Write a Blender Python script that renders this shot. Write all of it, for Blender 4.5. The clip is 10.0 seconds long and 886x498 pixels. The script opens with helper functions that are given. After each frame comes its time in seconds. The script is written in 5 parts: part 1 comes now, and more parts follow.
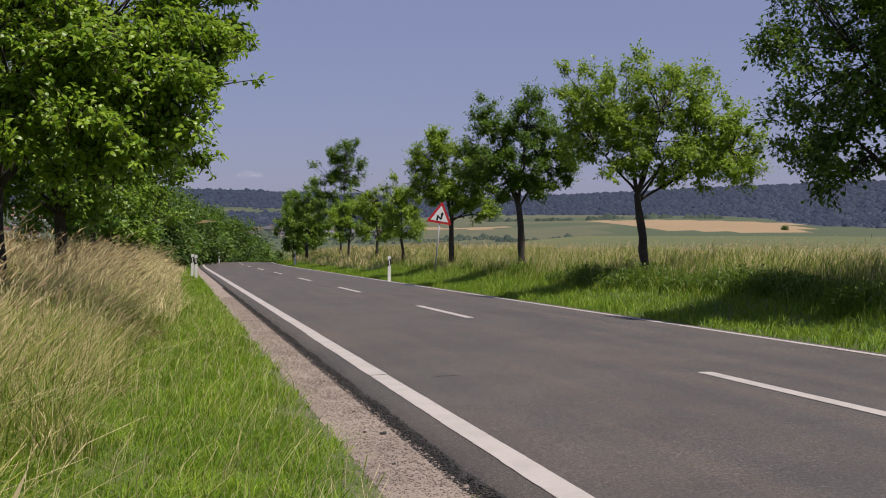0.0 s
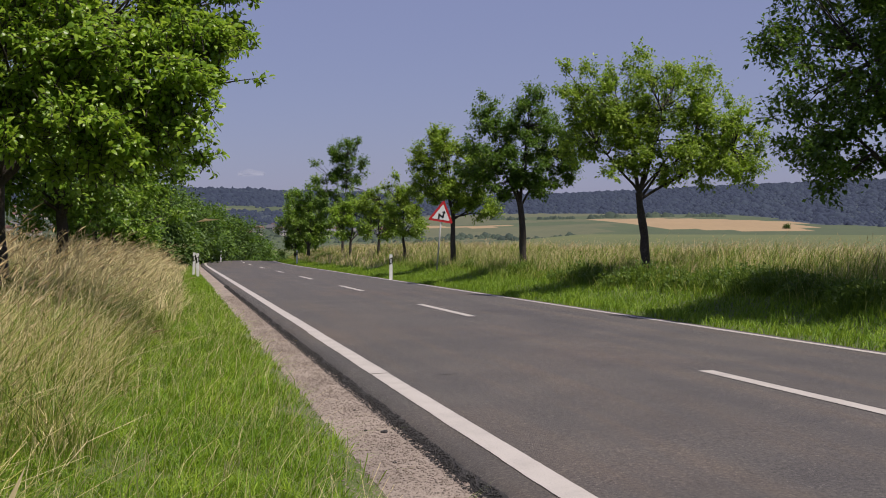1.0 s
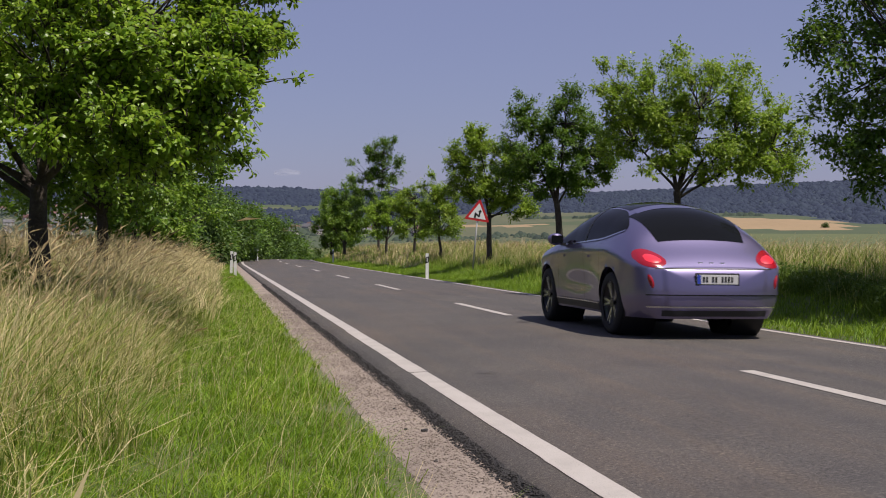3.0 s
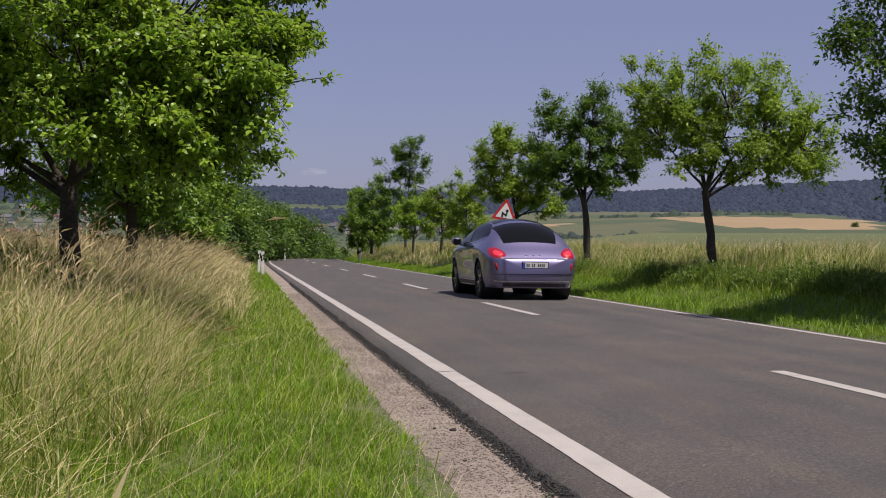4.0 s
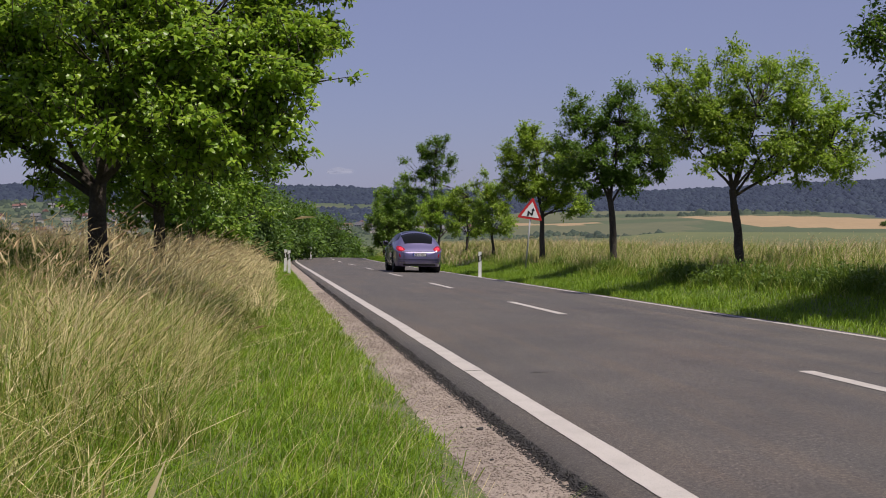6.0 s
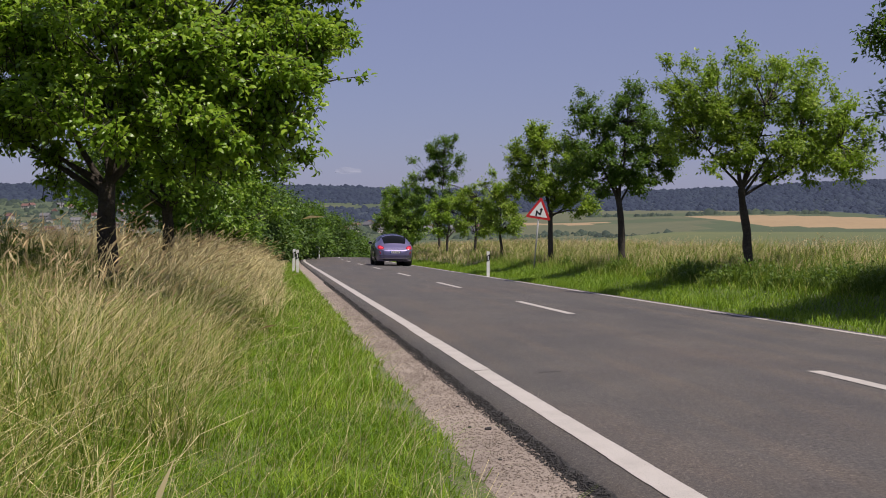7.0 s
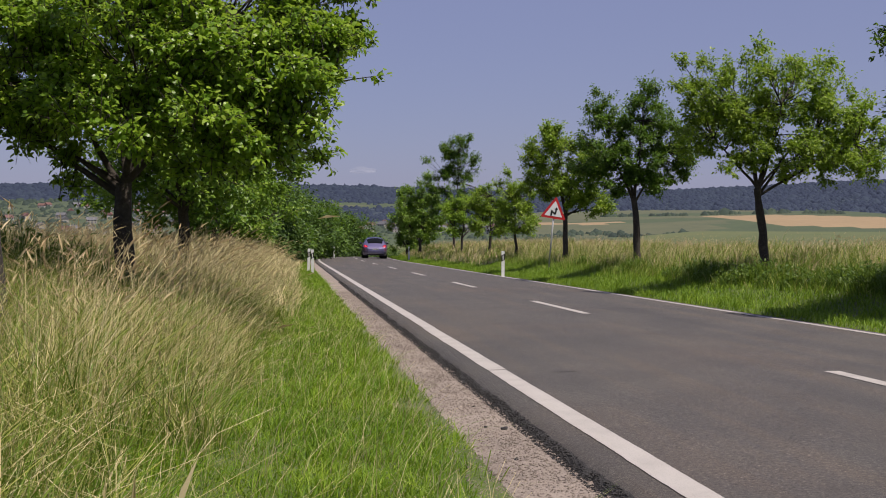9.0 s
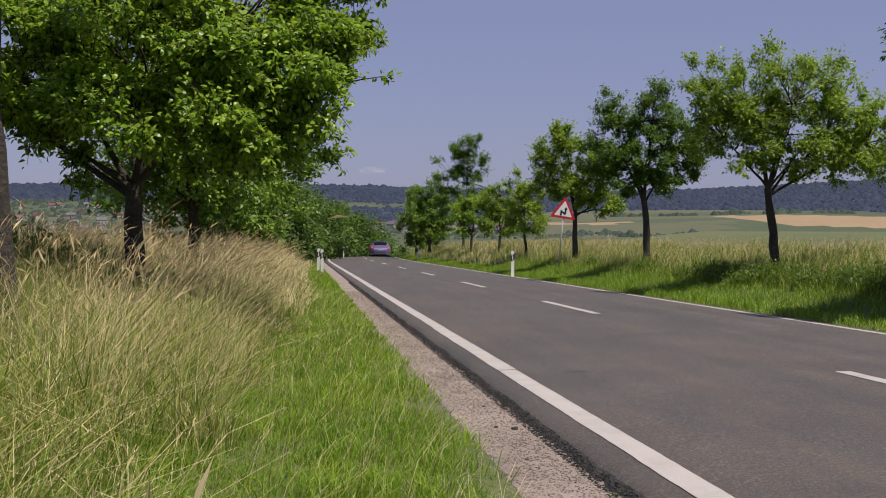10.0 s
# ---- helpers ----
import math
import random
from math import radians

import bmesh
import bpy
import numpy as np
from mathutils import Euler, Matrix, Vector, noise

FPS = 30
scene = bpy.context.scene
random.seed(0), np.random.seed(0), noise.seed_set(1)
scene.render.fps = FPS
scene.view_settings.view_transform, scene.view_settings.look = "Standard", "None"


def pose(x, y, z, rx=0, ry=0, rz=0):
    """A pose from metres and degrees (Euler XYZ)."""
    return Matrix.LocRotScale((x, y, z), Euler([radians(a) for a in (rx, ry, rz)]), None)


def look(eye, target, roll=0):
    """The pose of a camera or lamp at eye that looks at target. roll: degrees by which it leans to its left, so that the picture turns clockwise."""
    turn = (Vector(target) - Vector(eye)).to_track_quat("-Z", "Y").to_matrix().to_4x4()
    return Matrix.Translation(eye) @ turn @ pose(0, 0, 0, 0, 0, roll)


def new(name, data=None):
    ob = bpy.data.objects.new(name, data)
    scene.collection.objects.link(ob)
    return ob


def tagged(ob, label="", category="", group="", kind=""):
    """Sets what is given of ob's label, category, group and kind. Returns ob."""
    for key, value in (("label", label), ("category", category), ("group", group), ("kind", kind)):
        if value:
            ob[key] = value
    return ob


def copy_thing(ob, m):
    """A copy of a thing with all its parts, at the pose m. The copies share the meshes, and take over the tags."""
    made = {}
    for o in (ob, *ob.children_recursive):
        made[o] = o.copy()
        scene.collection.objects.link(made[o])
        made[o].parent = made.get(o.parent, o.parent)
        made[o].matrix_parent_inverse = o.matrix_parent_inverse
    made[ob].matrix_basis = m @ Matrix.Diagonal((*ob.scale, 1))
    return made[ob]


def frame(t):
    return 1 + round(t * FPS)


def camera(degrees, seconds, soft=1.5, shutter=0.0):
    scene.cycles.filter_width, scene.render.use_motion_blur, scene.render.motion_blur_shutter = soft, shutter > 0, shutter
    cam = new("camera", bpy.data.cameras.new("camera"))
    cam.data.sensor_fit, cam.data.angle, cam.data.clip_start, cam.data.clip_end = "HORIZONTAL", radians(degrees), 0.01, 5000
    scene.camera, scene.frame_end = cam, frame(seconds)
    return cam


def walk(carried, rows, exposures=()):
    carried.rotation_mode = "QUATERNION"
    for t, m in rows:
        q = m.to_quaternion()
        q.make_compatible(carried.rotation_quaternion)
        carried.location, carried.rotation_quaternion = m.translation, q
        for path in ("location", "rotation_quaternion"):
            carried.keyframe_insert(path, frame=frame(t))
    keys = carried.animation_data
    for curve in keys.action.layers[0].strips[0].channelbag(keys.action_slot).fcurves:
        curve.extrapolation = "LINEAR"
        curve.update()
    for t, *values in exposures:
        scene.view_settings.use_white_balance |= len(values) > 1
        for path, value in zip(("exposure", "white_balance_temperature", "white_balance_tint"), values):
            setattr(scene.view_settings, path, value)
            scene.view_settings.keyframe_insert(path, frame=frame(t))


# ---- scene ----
cam = camera(40.94, 10.0, soft=1.0, shutter=0.15)
EYE = 1.165
# seconds, yaw to the left, pitch, sideways slide of the eye
ROWS = [
    (0.0, 0.0, 0.0, 0.0), (0.5, 0.04, -0.042, 0.003), (1.0, 0.085, -0.072, 0.006), (1.5, 0.235, -0.076, 0.0),
    (2.0, 0.635, -0.082, -0.008), (2.5, 1.15, -0.103, -0.019), (4.0, 3.075, -0.153, -0.045),
    (4.5, 3.52, -0.156, -0.048), (5.0, 3.842, -0.166, -0.053), (5.5, 4.09, -0.184, -0.056), (7.0, 4.703, -0.216, -0.056),
    (7.5, 4.905, -0.222, -0.057), (8.0, 5.09, -0.224, -0.06), (8.5, 5.242, -0.232, -0.063), (9.0, 5.405, -0.234, -0.067),
    (9.5, 5.6, -0.237, -0.071), (10.0, 5.857, -0.238, -0.075),
]
walk(cam, [(t, pose(x, 0, EYE, 90 - 1.391 + pitch, 0, yaw)) for t, yaw, pitch, x in ROWS],
     exposures=[(0.0, 0.2, 6850, 14), (10.0, 0.2, 6850, 14)])

# ---- world and sun ----
SUN = Vector((0.39, -0.27, 1.0)).normalized()
ELEV = math.asin(SUN.z)
world = bpy.data.worlds.new("sky")
scene.world = world
world.use_nodes = True
wn, wl = world.node_tree.nodes, world.node_tree.links
sky = wn.new("ShaderNodeTexSky")
sky.sky_type, sky.sun_disc = "NISHITA", False
sky.sun_elevation, sky.sun_rotation = ELEV, math.atan2(SUN.x, SUN.y)
sky.air_density, sky.dust_density, sky.ozone_density = 1.0, 0.6, 4.0
wn["Background"].inputs["Strength"].default_value = 0.08
haze = wn.new("ShaderNodeMix")          # summer haze evens the clear sky out to a dull violet blue
haze.data_type, haze.blend_type = "RGBA", "MIX"
haze.inputs[0].default_value = 0.68
wl.new(sky.outputs[0], haze.inputs[6])
haze.inputs[7].default_value = (2.5, 2.72, 5.2, 1)
wl.new(haze.outputs[2], wn["Background"].inputs[0])
sun_data = bpy.data.lights.new("sun", "SUN")
sun_data.energy, sun_data.angle, sun_data.color = 4.6, radians(0.53), (1.0, 0.95, 0.86)
sun = new("sun", sun_data)
sun.matrix_world = look(SUN * 50, (0, 0, 0))


# ---- materials ----
def nodes_of(name, rough=0.8, metal=0.0):
    m = bpy.data.materials.new(name)
    m.use_nodes = True
    n, l = m.node_tree.nodes, m.node_tree.links
    b = n["Principled BSDF"]
    b.inputs["Roughness"].default_value, b.inputs["Metallic"].default_value = rough, metal
    return m, n, l, b


def plain(name, col, rough=0.6, metal=0.0, coat=0.0, emit=0.0):
    m, n, l, b = nodes_of(name, rough, metal)
    b.inputs["Base Color"].default_value = (*col, 1)
    if coat:
        b.inputs["Coat Weight"].default_value, b.inputs["Coat Roughness"].default_value = coat, 0.03
    if emit:
        b.inputs["Emission Color"].default_value, b.inputs["Emission Strength"].default_value = (*col, 1), emit
    return m


def ramp(n, stops):
    r = n.new("ShaderNodeValToRGB")
    e = r.color_ramp.elements
    while len(e) < len(stops):
        e.new(0.5)
    for el, (p, c) in zip(e, stops):
        el.position, el.color = p, (*c, 1)
    return r


def noise_tex(n, l, scale, detail=4, rough=0.55):
    t = n.new("ShaderNodeTexNoise")
    t.inputs["Scale"].default_value, t.inputs["Detail"].default_value, t.inputs["Roughness"].default_value = scale, detail, rough
    g = n.new("ShaderNodeNewGeometry")
    l.new(g.outputs["Position"], t.inputs["Vector"])
    return t


def mixed(n, l, a, b, fac, kind="MIX"):
    x = n.new("ShaderNodeMix")
    x.data_type, x.blend_type = "RGBA", kind
    for s, v in ((x.inputs[0], fac), (x.inputs[6], a), (x.inputs[7], b)):
        if hasattr(v, "links"):
            l.new(v, s)
        else:
            s.default_value = v if isinstance(v, (int, float)) else (*v, 1)
    return x.outputs[2]


def grained(name, stops, big=0.5, fine=40.0, rough=0.85, bump=0.3, dist=0.01, detail=6, lo=None):
    """Two scales of colour variation, and a fine relief."""
    m, n, l, b = nodes_of(name, rough)
    t1, t2 = noise_tex(n, l, big, 5), noise_tex(n, l, fine, detail)
    r = ramp(n, stops)
    mx = n.new("ShaderNodeMath")
    mx.operation = "MULTIPLY_ADD"
    mx.inputs[1].default_value = 0.55
    l.new(t2.outputs["Fac"], mx.inputs[0])
    hf = n.new("ShaderNodeMath")
    hf.operation = "MULTIPLY"
    hf.inputs[1].default_value = 0.45
    l.new(t1.outputs["Fac"], hf.inputs[0])
    l.new(hf.outputs[0], mx.inputs[2])
    l.new(mx.outputs[0], r.inputs[0])
    l.new(r.outputs[0], b.inputs["Base Color"])
    bp = n.new("ShaderNodeBump")
    bp.inputs["Strength"].default_value, bp.inputs["Distance"].default_value = bump, dist
    l.new(t2.outputs["Fac"], bp.inputs["Height"])
    l.new(bp.outputs[0], b.inputs["Normal"])
    return m


def leafy(name, stops, big=0.35, trans=0.35, rough=0.5, tcol=(0.30, 0.42, 0.05)):
    """Blades and leaves: each its own tone, patches of tone over metres, light passing through."""
    m, n, l, b = nodes_of(name, rough)
    g = n.new("ShaderNodeNewGeometry")
    r = ramp(n, stops)
    t = noise_tex(n, l, big, 3)
    a = n.new("ShaderNodeMath")
    a.operation = "MULTIPLY_ADD"
    a.inputs[1].default_value = 0.5
    l.new(g.outputs["Random Per Island"], a.inputs[0])
    h = n.new("ShaderNodeMath")
    h.operation = "MULTIPLY"
    h.inputs[1].default_value = 0.55
    l.new(t.outputs["Fac"], h.inputs[0])
    l.new(h.outputs[0], a.inputs[2])
    l.new(a.outputs[0], r.inputs[0])
    l.new(r.outputs[0], b.inputs["Base Color"])
    b.inputs["Specular IOR Level"].default_value = 0.35
    tr = n.new("ShaderNodeBsdfTranslucent")
    l.new(mixed(n, l, r.outputs[0], tcol, 0.45), tr.inputs["Color"])
    ms = n.new("ShaderNodeMixShader")
    ms.inputs[0].default_value = trans
    l.new(b.outputs[0], ms.inputs[1])
    l.new(tr.outputs[0], ms.inputs[2])
    l.new(ms.outputs[0], n["Material Output"].inputs["Surface"])
    return m


def asphalt_material():
    m, n, l, b = nodes_of("worn_asphalt", 0.82)
    speck, patch, stain = noise_tex(n, l, 150, 4, rough=0.7), noise_tex(n, l, 0.8, 5), noise_tex(n, l, 0.22, 3)
    r1 = ramp(n, [(0.25, (0.048, 0.043, 0.040)), (0.52, (0.077, 0.071, 0.067)), (0.62, (0.100, 0.093, 0.087)), (0.72, (0.34, 0.32, 0.29))])
    l.new(speck.outputs["Fac"], r1.inputs[0])
    r2 = ramp(n, [(0.35, (0.84, 0.84, 0.86)), (0.65, (1.08, 1.06, 1.04))])
    l.new(patch.outputs["Fac"], r2.inputs[0])
    c = mixed(n, l, r1.outputs[0], r2.outputs[0], 1.0, "MULTIPLY")
    r3 = ramp(n, [(0.5, (0, 0, 0)), (0.7, (0.35, 0.35, 0.35))])
    l.new(stain.outputs["Fac"], r3.inputs[0])
    c = mixed(n, l, c, (0.092, 0.068, 0.055), r3.outputs[0])
    coarse = noise_tex(n, l, 48, 6, rough=0.8)
    r4 = ramp(n, [(0.36, (0.42, 0.42, 0.44)), (0.5, (0.95, 0.95, 0.95)), (0.6, (1.38, 1.35, 1.30)), (0.69, (2.7, 2.6, 2.45))])
    l.new(coarse.outputs["Fac"], r4.inputs[0])
    c = mixed(n, l, c, r4.outputs[0], 1.0, "MULTIPLY")
    lane = noise_tex(n, l, 1.0, 4)
    turn = n.new("ShaderNodeMapping")
    turn.vector_type = "TEXTURE"
    turn.inputs["Rotation"].default_value = (0, 0, radians(12.67))
    turn.inputs["Scale"].default_value = (0.55, 9.0, 1.0)
    g2 = n.new("ShaderNodeNewGeometry")
    l.new(g2.outputs["Position"], turn.inputs["Vector"])
    l.new(turn.outputs[0], lane.inputs["Vector"])
    r5 = ramp(n, [(0.38, (0.86, 0.87, 0.90)), (0.52, (1.0, 1.0, 1.0)), (0.66, (1.16, 1.08, 1.0))])
    l.new(lane.outputs["Fac"], r5.inputs[0])
    c = mixed(n, l, c, r5.outputs[0], 1.0, "MULTIPLY")
    l.new(c, b.inputs["Base Color"])
    bp = n.new("ShaderNodeBump")
    bp.inputs["Strength"].default_value, bp.inputs["Distance"].default_value = 0.8, 0.008
    l.new(speck.outputs["Fac"], bp.inputs["Height"])
    l.new(bp.outputs[0], b.inputs["Normal"])
    return m


def paint_material():
    m, n, l, b = nodes_of("road_paint", 0.6)
    t, s = noise_tex(n, l, 3.0, 6), noise_tex(n, l, 120, 2)
    r = ramp(n, [(0.3, (0.35, 0.325, 0.30)), (0.5, (0.41, 0.38, 0.35)), (0.8, (0.46, 0.43, 0.40))])
    l.new(t.outputs["Fac"], r.inputs[0])
    r2 = ramp(n, [(0.28, (0.45, 0.45, 0.45)), (0.46, (1, 1, 1))])
    l.new(s.outputs["Fac"], r2.inputs[0])
    l.new(mixed(n, l, r.outputs[0], r2.outputs[0], 0.5, "MULTIPLY"), b.inputs["Base Color"])
    return m


ASPHALT, PAINT = asphalt_material(), paint_material()
BROKEN = grained("broken_asphalt_edge", [(0.2, (0.018, 0.017, 0.018)), (0.6, (0.05, 0.047, 0.047)), (0.8, (0.10, 0.095, 0.09))], 3, 60, 0.9, 0.9, 0.02)
GRAVEL = grained("gravel", [(0.28, (0.10, 0.082, 0.07)), (0.46, (0.235, 0.192, 0.162)), (0.62, (0.32, 0.265, 0.225)), (0.8, (0.44, 0.385, 0.34))], 1.5, 55, 0.95, 0.9, 0.02)
SOIL = grained("soil_and_thatch", [(0.3, (0.035, 0.05, 0.014)), (0.55, (0.085, 0.115, 0.028)), (0.8, (0.17, 0.16, 0.07))], 0.6, 14, 0.95, 0.8, 0.05)
MEADOW = grained("far_meadow", [(0.3, (0.062, 0.088, 0.028)), (0.6, (0.105, 0.118, 0.040)), (0.8, (0.16, 0.145, 0.062))], 0.02, 0.4, 0.95, 0.3, 0.1)
FIELD_GREEN = grained("far_green_field", [(0.3, (0.040, 0.060, 0.030)), (0.7, (0.068, 0.090, 0.040))], 0.02, 0.15, 0.95, 0.2, 0.1)
FIELD_OLIVE = grained("far_olive_field", [(0.3, (0.062, 0.075, 0.040)), (0.7, (0.105, 0.108, 0.055))], 0.02, 0.15, 0.95, 0.2, 0.1)
WHEAT = grained("far_wheat_field", [(0.3, (0.23, 0.165, 0.09)), (0.7, (0.30, 0.215, 0.12))], 0.008, 0.12, 0.95, 0.2, 0.1)
# woods and their floor: blue of distant haze mixed into the base colours
HAZED_FOREST_FLOOR = grained("far_hazed_forest_floor", [(0.3, (0.022, 0.034, 0.050)), (0.7, (0.031, 0.047, 0.063))], 0.01, 0.1, 0.95, 0.4, 1.0)
HAZED_FOREST = leafy("far_hazed_forest", [(0.15, (0.015, 0.023, 0.048)), (0.5, (0.022, 0.033, 0.062)), (0.85, (0.033, 0.048, 0.074))], 0.006, 0.05, 0.9, (0.03, 0.05, 0.05))
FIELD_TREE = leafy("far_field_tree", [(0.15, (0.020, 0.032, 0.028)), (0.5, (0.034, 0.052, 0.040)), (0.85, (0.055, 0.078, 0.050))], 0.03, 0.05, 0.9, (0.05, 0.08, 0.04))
LEAF = leafy("apple_leaf", [(0.12, (0.042, 0.100, 0.008)), (0.45, (0.148, 0.268, 0.021)), (0.75, (0.285, 0.415, 0.042)), (0.95, (0.42, 0.51, 0.11))], 1.1, 0.42, 0.36, (0.42, 0.60, 0.05))
LEAF_DARK = leafy("dark_leaf", [(0.15, (0.020, 0.050, 0.006)), (0.5, (0.058, 0.128, 0.012)), (0.9, (0.15, 0.25, 0.028))], 1.1, 0.3, 0.40, (0.3, 0.50, 0.04))
LEAF_LIGHT = leafy("light_leaf", [(0.12, (0.052, 0.100, 0.010)), (0.5, (0.17, 0.265, 0.026)), (0.9, (0.37, 0.45, 0.065))], 1.1, 0.42, 0.40, (0.36, 0.58, 0.04))
LEAF_MID = leafy("mid_green_leaf", [(0.12, (0.026, 0.070, 0.006)), (0.45, (0.10, 0.19, 0.018)), (0.75, (0.215, 0.32, 0.04)), (0.95, (0.34, 0.43, 0.08))], 1.1, 0.36, 0.4, (0.30, 0.52, 0.04))
LEAF_HEDGE = leafy("hedge_leaf", [(0.15, (0.014, 0.036, 0.005)), (0.5, (0.036, 0.080, 0.009)), (0.9, (0.095, 0.16, 0.02))], 1.1, 0.15, 0.6, (0.2, 0.36, 0.03))
LAWN = leafy("short_grass", [(0.1, (0.028, 0.078, 0.004)), (0.45, (0.128, 0.25, 0.010)), (0.8, (0.27, 0.385, 0.024)), (0.97, (0.50, 0.45, 0.16))], 0.9, 0.36, 0.55)
TALL = leafy("tall_grass_blades", [(0.1, (0.034, 0.072, 0.006)), (0.46, (0.125, 0.205, 0.018)), (0.72, (0.31, 0.31, 0.07)), (0.98, (0.66, 0.55, 0.27))], 2.6, 0.28, 0.5)
DRY = leafy("dry_grass", [(0.1, (0.27, 0.24, 0.10)), (0.4, (0.56, 0.47, 0.23)), (0.7, (0.72, 0.61, 0.35)), (0.95, (0.82, 0.73, 0.48))], 2.2, 0.28, 0.55, (0.72, 0.58, 0.28))
SEED = leafy("seed_heads", [(0.1, (0.26, 0.18, 0.09)), (0.4, (0.48, 0.37, 0.20)), (0.7, (0.64, 0.52, 0.31)), (0.95, (0.78, 0.68, 0.45))], 1.6, 0.25, 0.7, (0.6, 0.45, 0.25))
WEED = leafy("weed_leaf", [(0.1, (0.03, 0.062, 0.008)), (0.5, (0.068, 0.13, 0.016)), (0.9, (0.15, 0.23, 0.03))], 0.8, 0.4, 0.5)
BARK = grained("bark", [(0.3, (0.022, 0.018, 0.015)), (0.55, (0.055, 0.044, 0.036)), (0.8, (0.13, 0.11, 0.09))], 2.5, 22, 0.95, 1.0, 0.03)
SIGN_RED, SIGN_WHITE, SIGN_BLACK = plain("sign_red", (0.52, 0.025, 0.03), 0.4), plain("sign_white", (0.78, 0.78, 0.78), 0.4), plain("sign_black", (0.012, 0.012, 0.013), 0.4)
ZINC = grained("zinc_pole", [(0.3, (0.30, 0.30, 0.31)), (0.7, (0.48, 0.48, 0.48))], 2, 30, 0.45, 0.1, 0.002)
POST_WHITE = grained("post_plastic", [(0.3, (0.55, 0.55, 0.54)), (0.6, (0.74, 0.74, 0.72))], 3, 30, 0.5, 0.1, 0.002)
REFLECTOR = plain("post_reflector", (0.75, 0.76, 0.78), 0.15, 0.3)


# ---- builders ----
def mesh_of(name, v, tris=None, quads=None, mats=(), smooth=False, mat_index=None):
    v = np.asarray(v, float).reshape(-1, 3)
    parts = [(np.asarray(f, int).reshape(-1, k), k) for f, k in ((tris, 3), (quads, 4)) if f is not None and len(f)]
    me = bpy.data.meshes.new(name)
    me.vertices.add(len(v))
    me.vertices.foreach_set("co", v.ravel())
    loops = np.concatenate([f.ravel() for f, k in parts])
    total = np.concatenate([np.full(len(f), k) for f, k in parts])
    me.loops.add(len(loops))
    me.loops.foreach_set("vertex_index", loops)
    me.polygons.add(len(total))
    me.polygons.foreach_set("loop_start", np.concatenate([[0], np.cumsum(total)[:-1]]))
    me.polygons.foreach_set("loop_total", total)
    for m in mats:
        me.materials.append(m)
    if mat_index is not None:
        me.polygons.foreach_set("material_index", np.asarray(mat_index, int))
    if smooth:
        me.polygons.foreach_set("use_smooth", np.ones(len(total), bool))
    me.update(calc_edges=True)
    me.validate()
    return me


def part(name, bm, material, parent, label=""):
    me = bpy.data.meshes.new(name)
    bm.normal_update()
    bm.to_mesh(me)
    bm.free()
    me.materials.append(material)
    ob = new(name, me)
    ob.parent = parent
    return tagged(ob, label)


def part_mesh(name, me, parent, label=""):
    ob = new(name, me)
    ob.parent = parent
    return tagged(ob, label)


def box(sx, sy, sz, at=(0, 0, 0), bevel=0.0, rot=None):
    bm = bmesh.new()
    bmesh.ops.create_cube(bm, size=1.0, matrix=Matrix.Diagonal((sx, sy, sz, 1)))
    if bevel:
        bmesh.ops.bevel(bm, geom=bm.edges[:], offset=bevel, segments=2, affect="EDGES")
    bmesh.ops.transform(bm, matrix=Matrix.Translation(at) @ (rot or Matrix()), verts=bm.verts)
    return bm


def tube_arrays(path, radii, n=7):
    """Vertices and quads of a tapered tube along a path."""
    path = np.asarray(path, float)
    d = np.gradient(path, axis=0)
    d /= np.linalg.norm(d, axis=1)[:, None] + 1e-9
    ref = np.where(np.abs(d[:, 2:3]) > 0.9, [[1.0, 0, 0]], [[0, 0, 1.0]])
    a = np.cross(d, ref)
    a /= np.linalg.norm(a, axis=1)[:, None] + 1e-9
    b = np.cross(d, a)
    ang = np.linspace(0, 2 * np.pi, n, endpoint=False)
    ring = a[:, None] * np.cos(ang)[None, :, None] + b[:, None] * np.sin(ang)[None, :, None]
    v = (path[:, None] + ring * np.asarray(radii)[:, None, None]).reshape(-1, 3)
    i, j = np.meshgrid(np.arange(len(path) - 1), np.arange(n), indexing="ij")
    k = (j + 1) % n
    q = np.stack([i * n + j, i * n + k, (i + 1) * n + k, (i + 1) * n + j], -1).reshape(-1, 4)
    return v, q


def joined(pieces):
    vs, qs, o = [], [], 0
    for v, q in pieces:
        vs.append(v)
        qs.append(np.asarray(q) + o)
        o += len(v)
    return np.concatenate(vs), np.concatenate(qs)


# ---- the lie of the land: p across the road to the right, s along it ----
RX, RY = -0.2194, 0.9756            # the road's way
NX, NY = RY, -RX                    # across, to the right
C0 = (5.0, 0.0)                     # a point on the centre line
SLOPE = 0.0247
HALF = 2.98                         # centre line to the middle of the edge lines


def to_xy(p, s):
    return C0[0] + NX * p + RX * s, C0[1] + NY * p + RY * s


def to_ps(x, y):
    dx, dy = x - C0[0], y - C0[1]
    return dx * NX + dy * NY, dx * RX + dy * RY


def bend(s):
    """How far the road swings to the right past its straight."""
    return np.maximum(s - 80, 0) ** 2 / 1250.0


def drop(s):
    """How far the road falls below its even slope past the crest."""
    return np.maximum(s - 112, 0) ** 2 / 220.0


def road_z(p, s):
    x, y = to_xy(p, s)
    return -SLOPE * y - drop(s) - 0.0055 * p ** 2


def sstep(a, b, x):
    """A smooth step from 0 at a to 1 at b, either way round."""
    t = np.clip((x - a) / (b - a), 0, 1)
    return t * t * (3 - 2 * t)


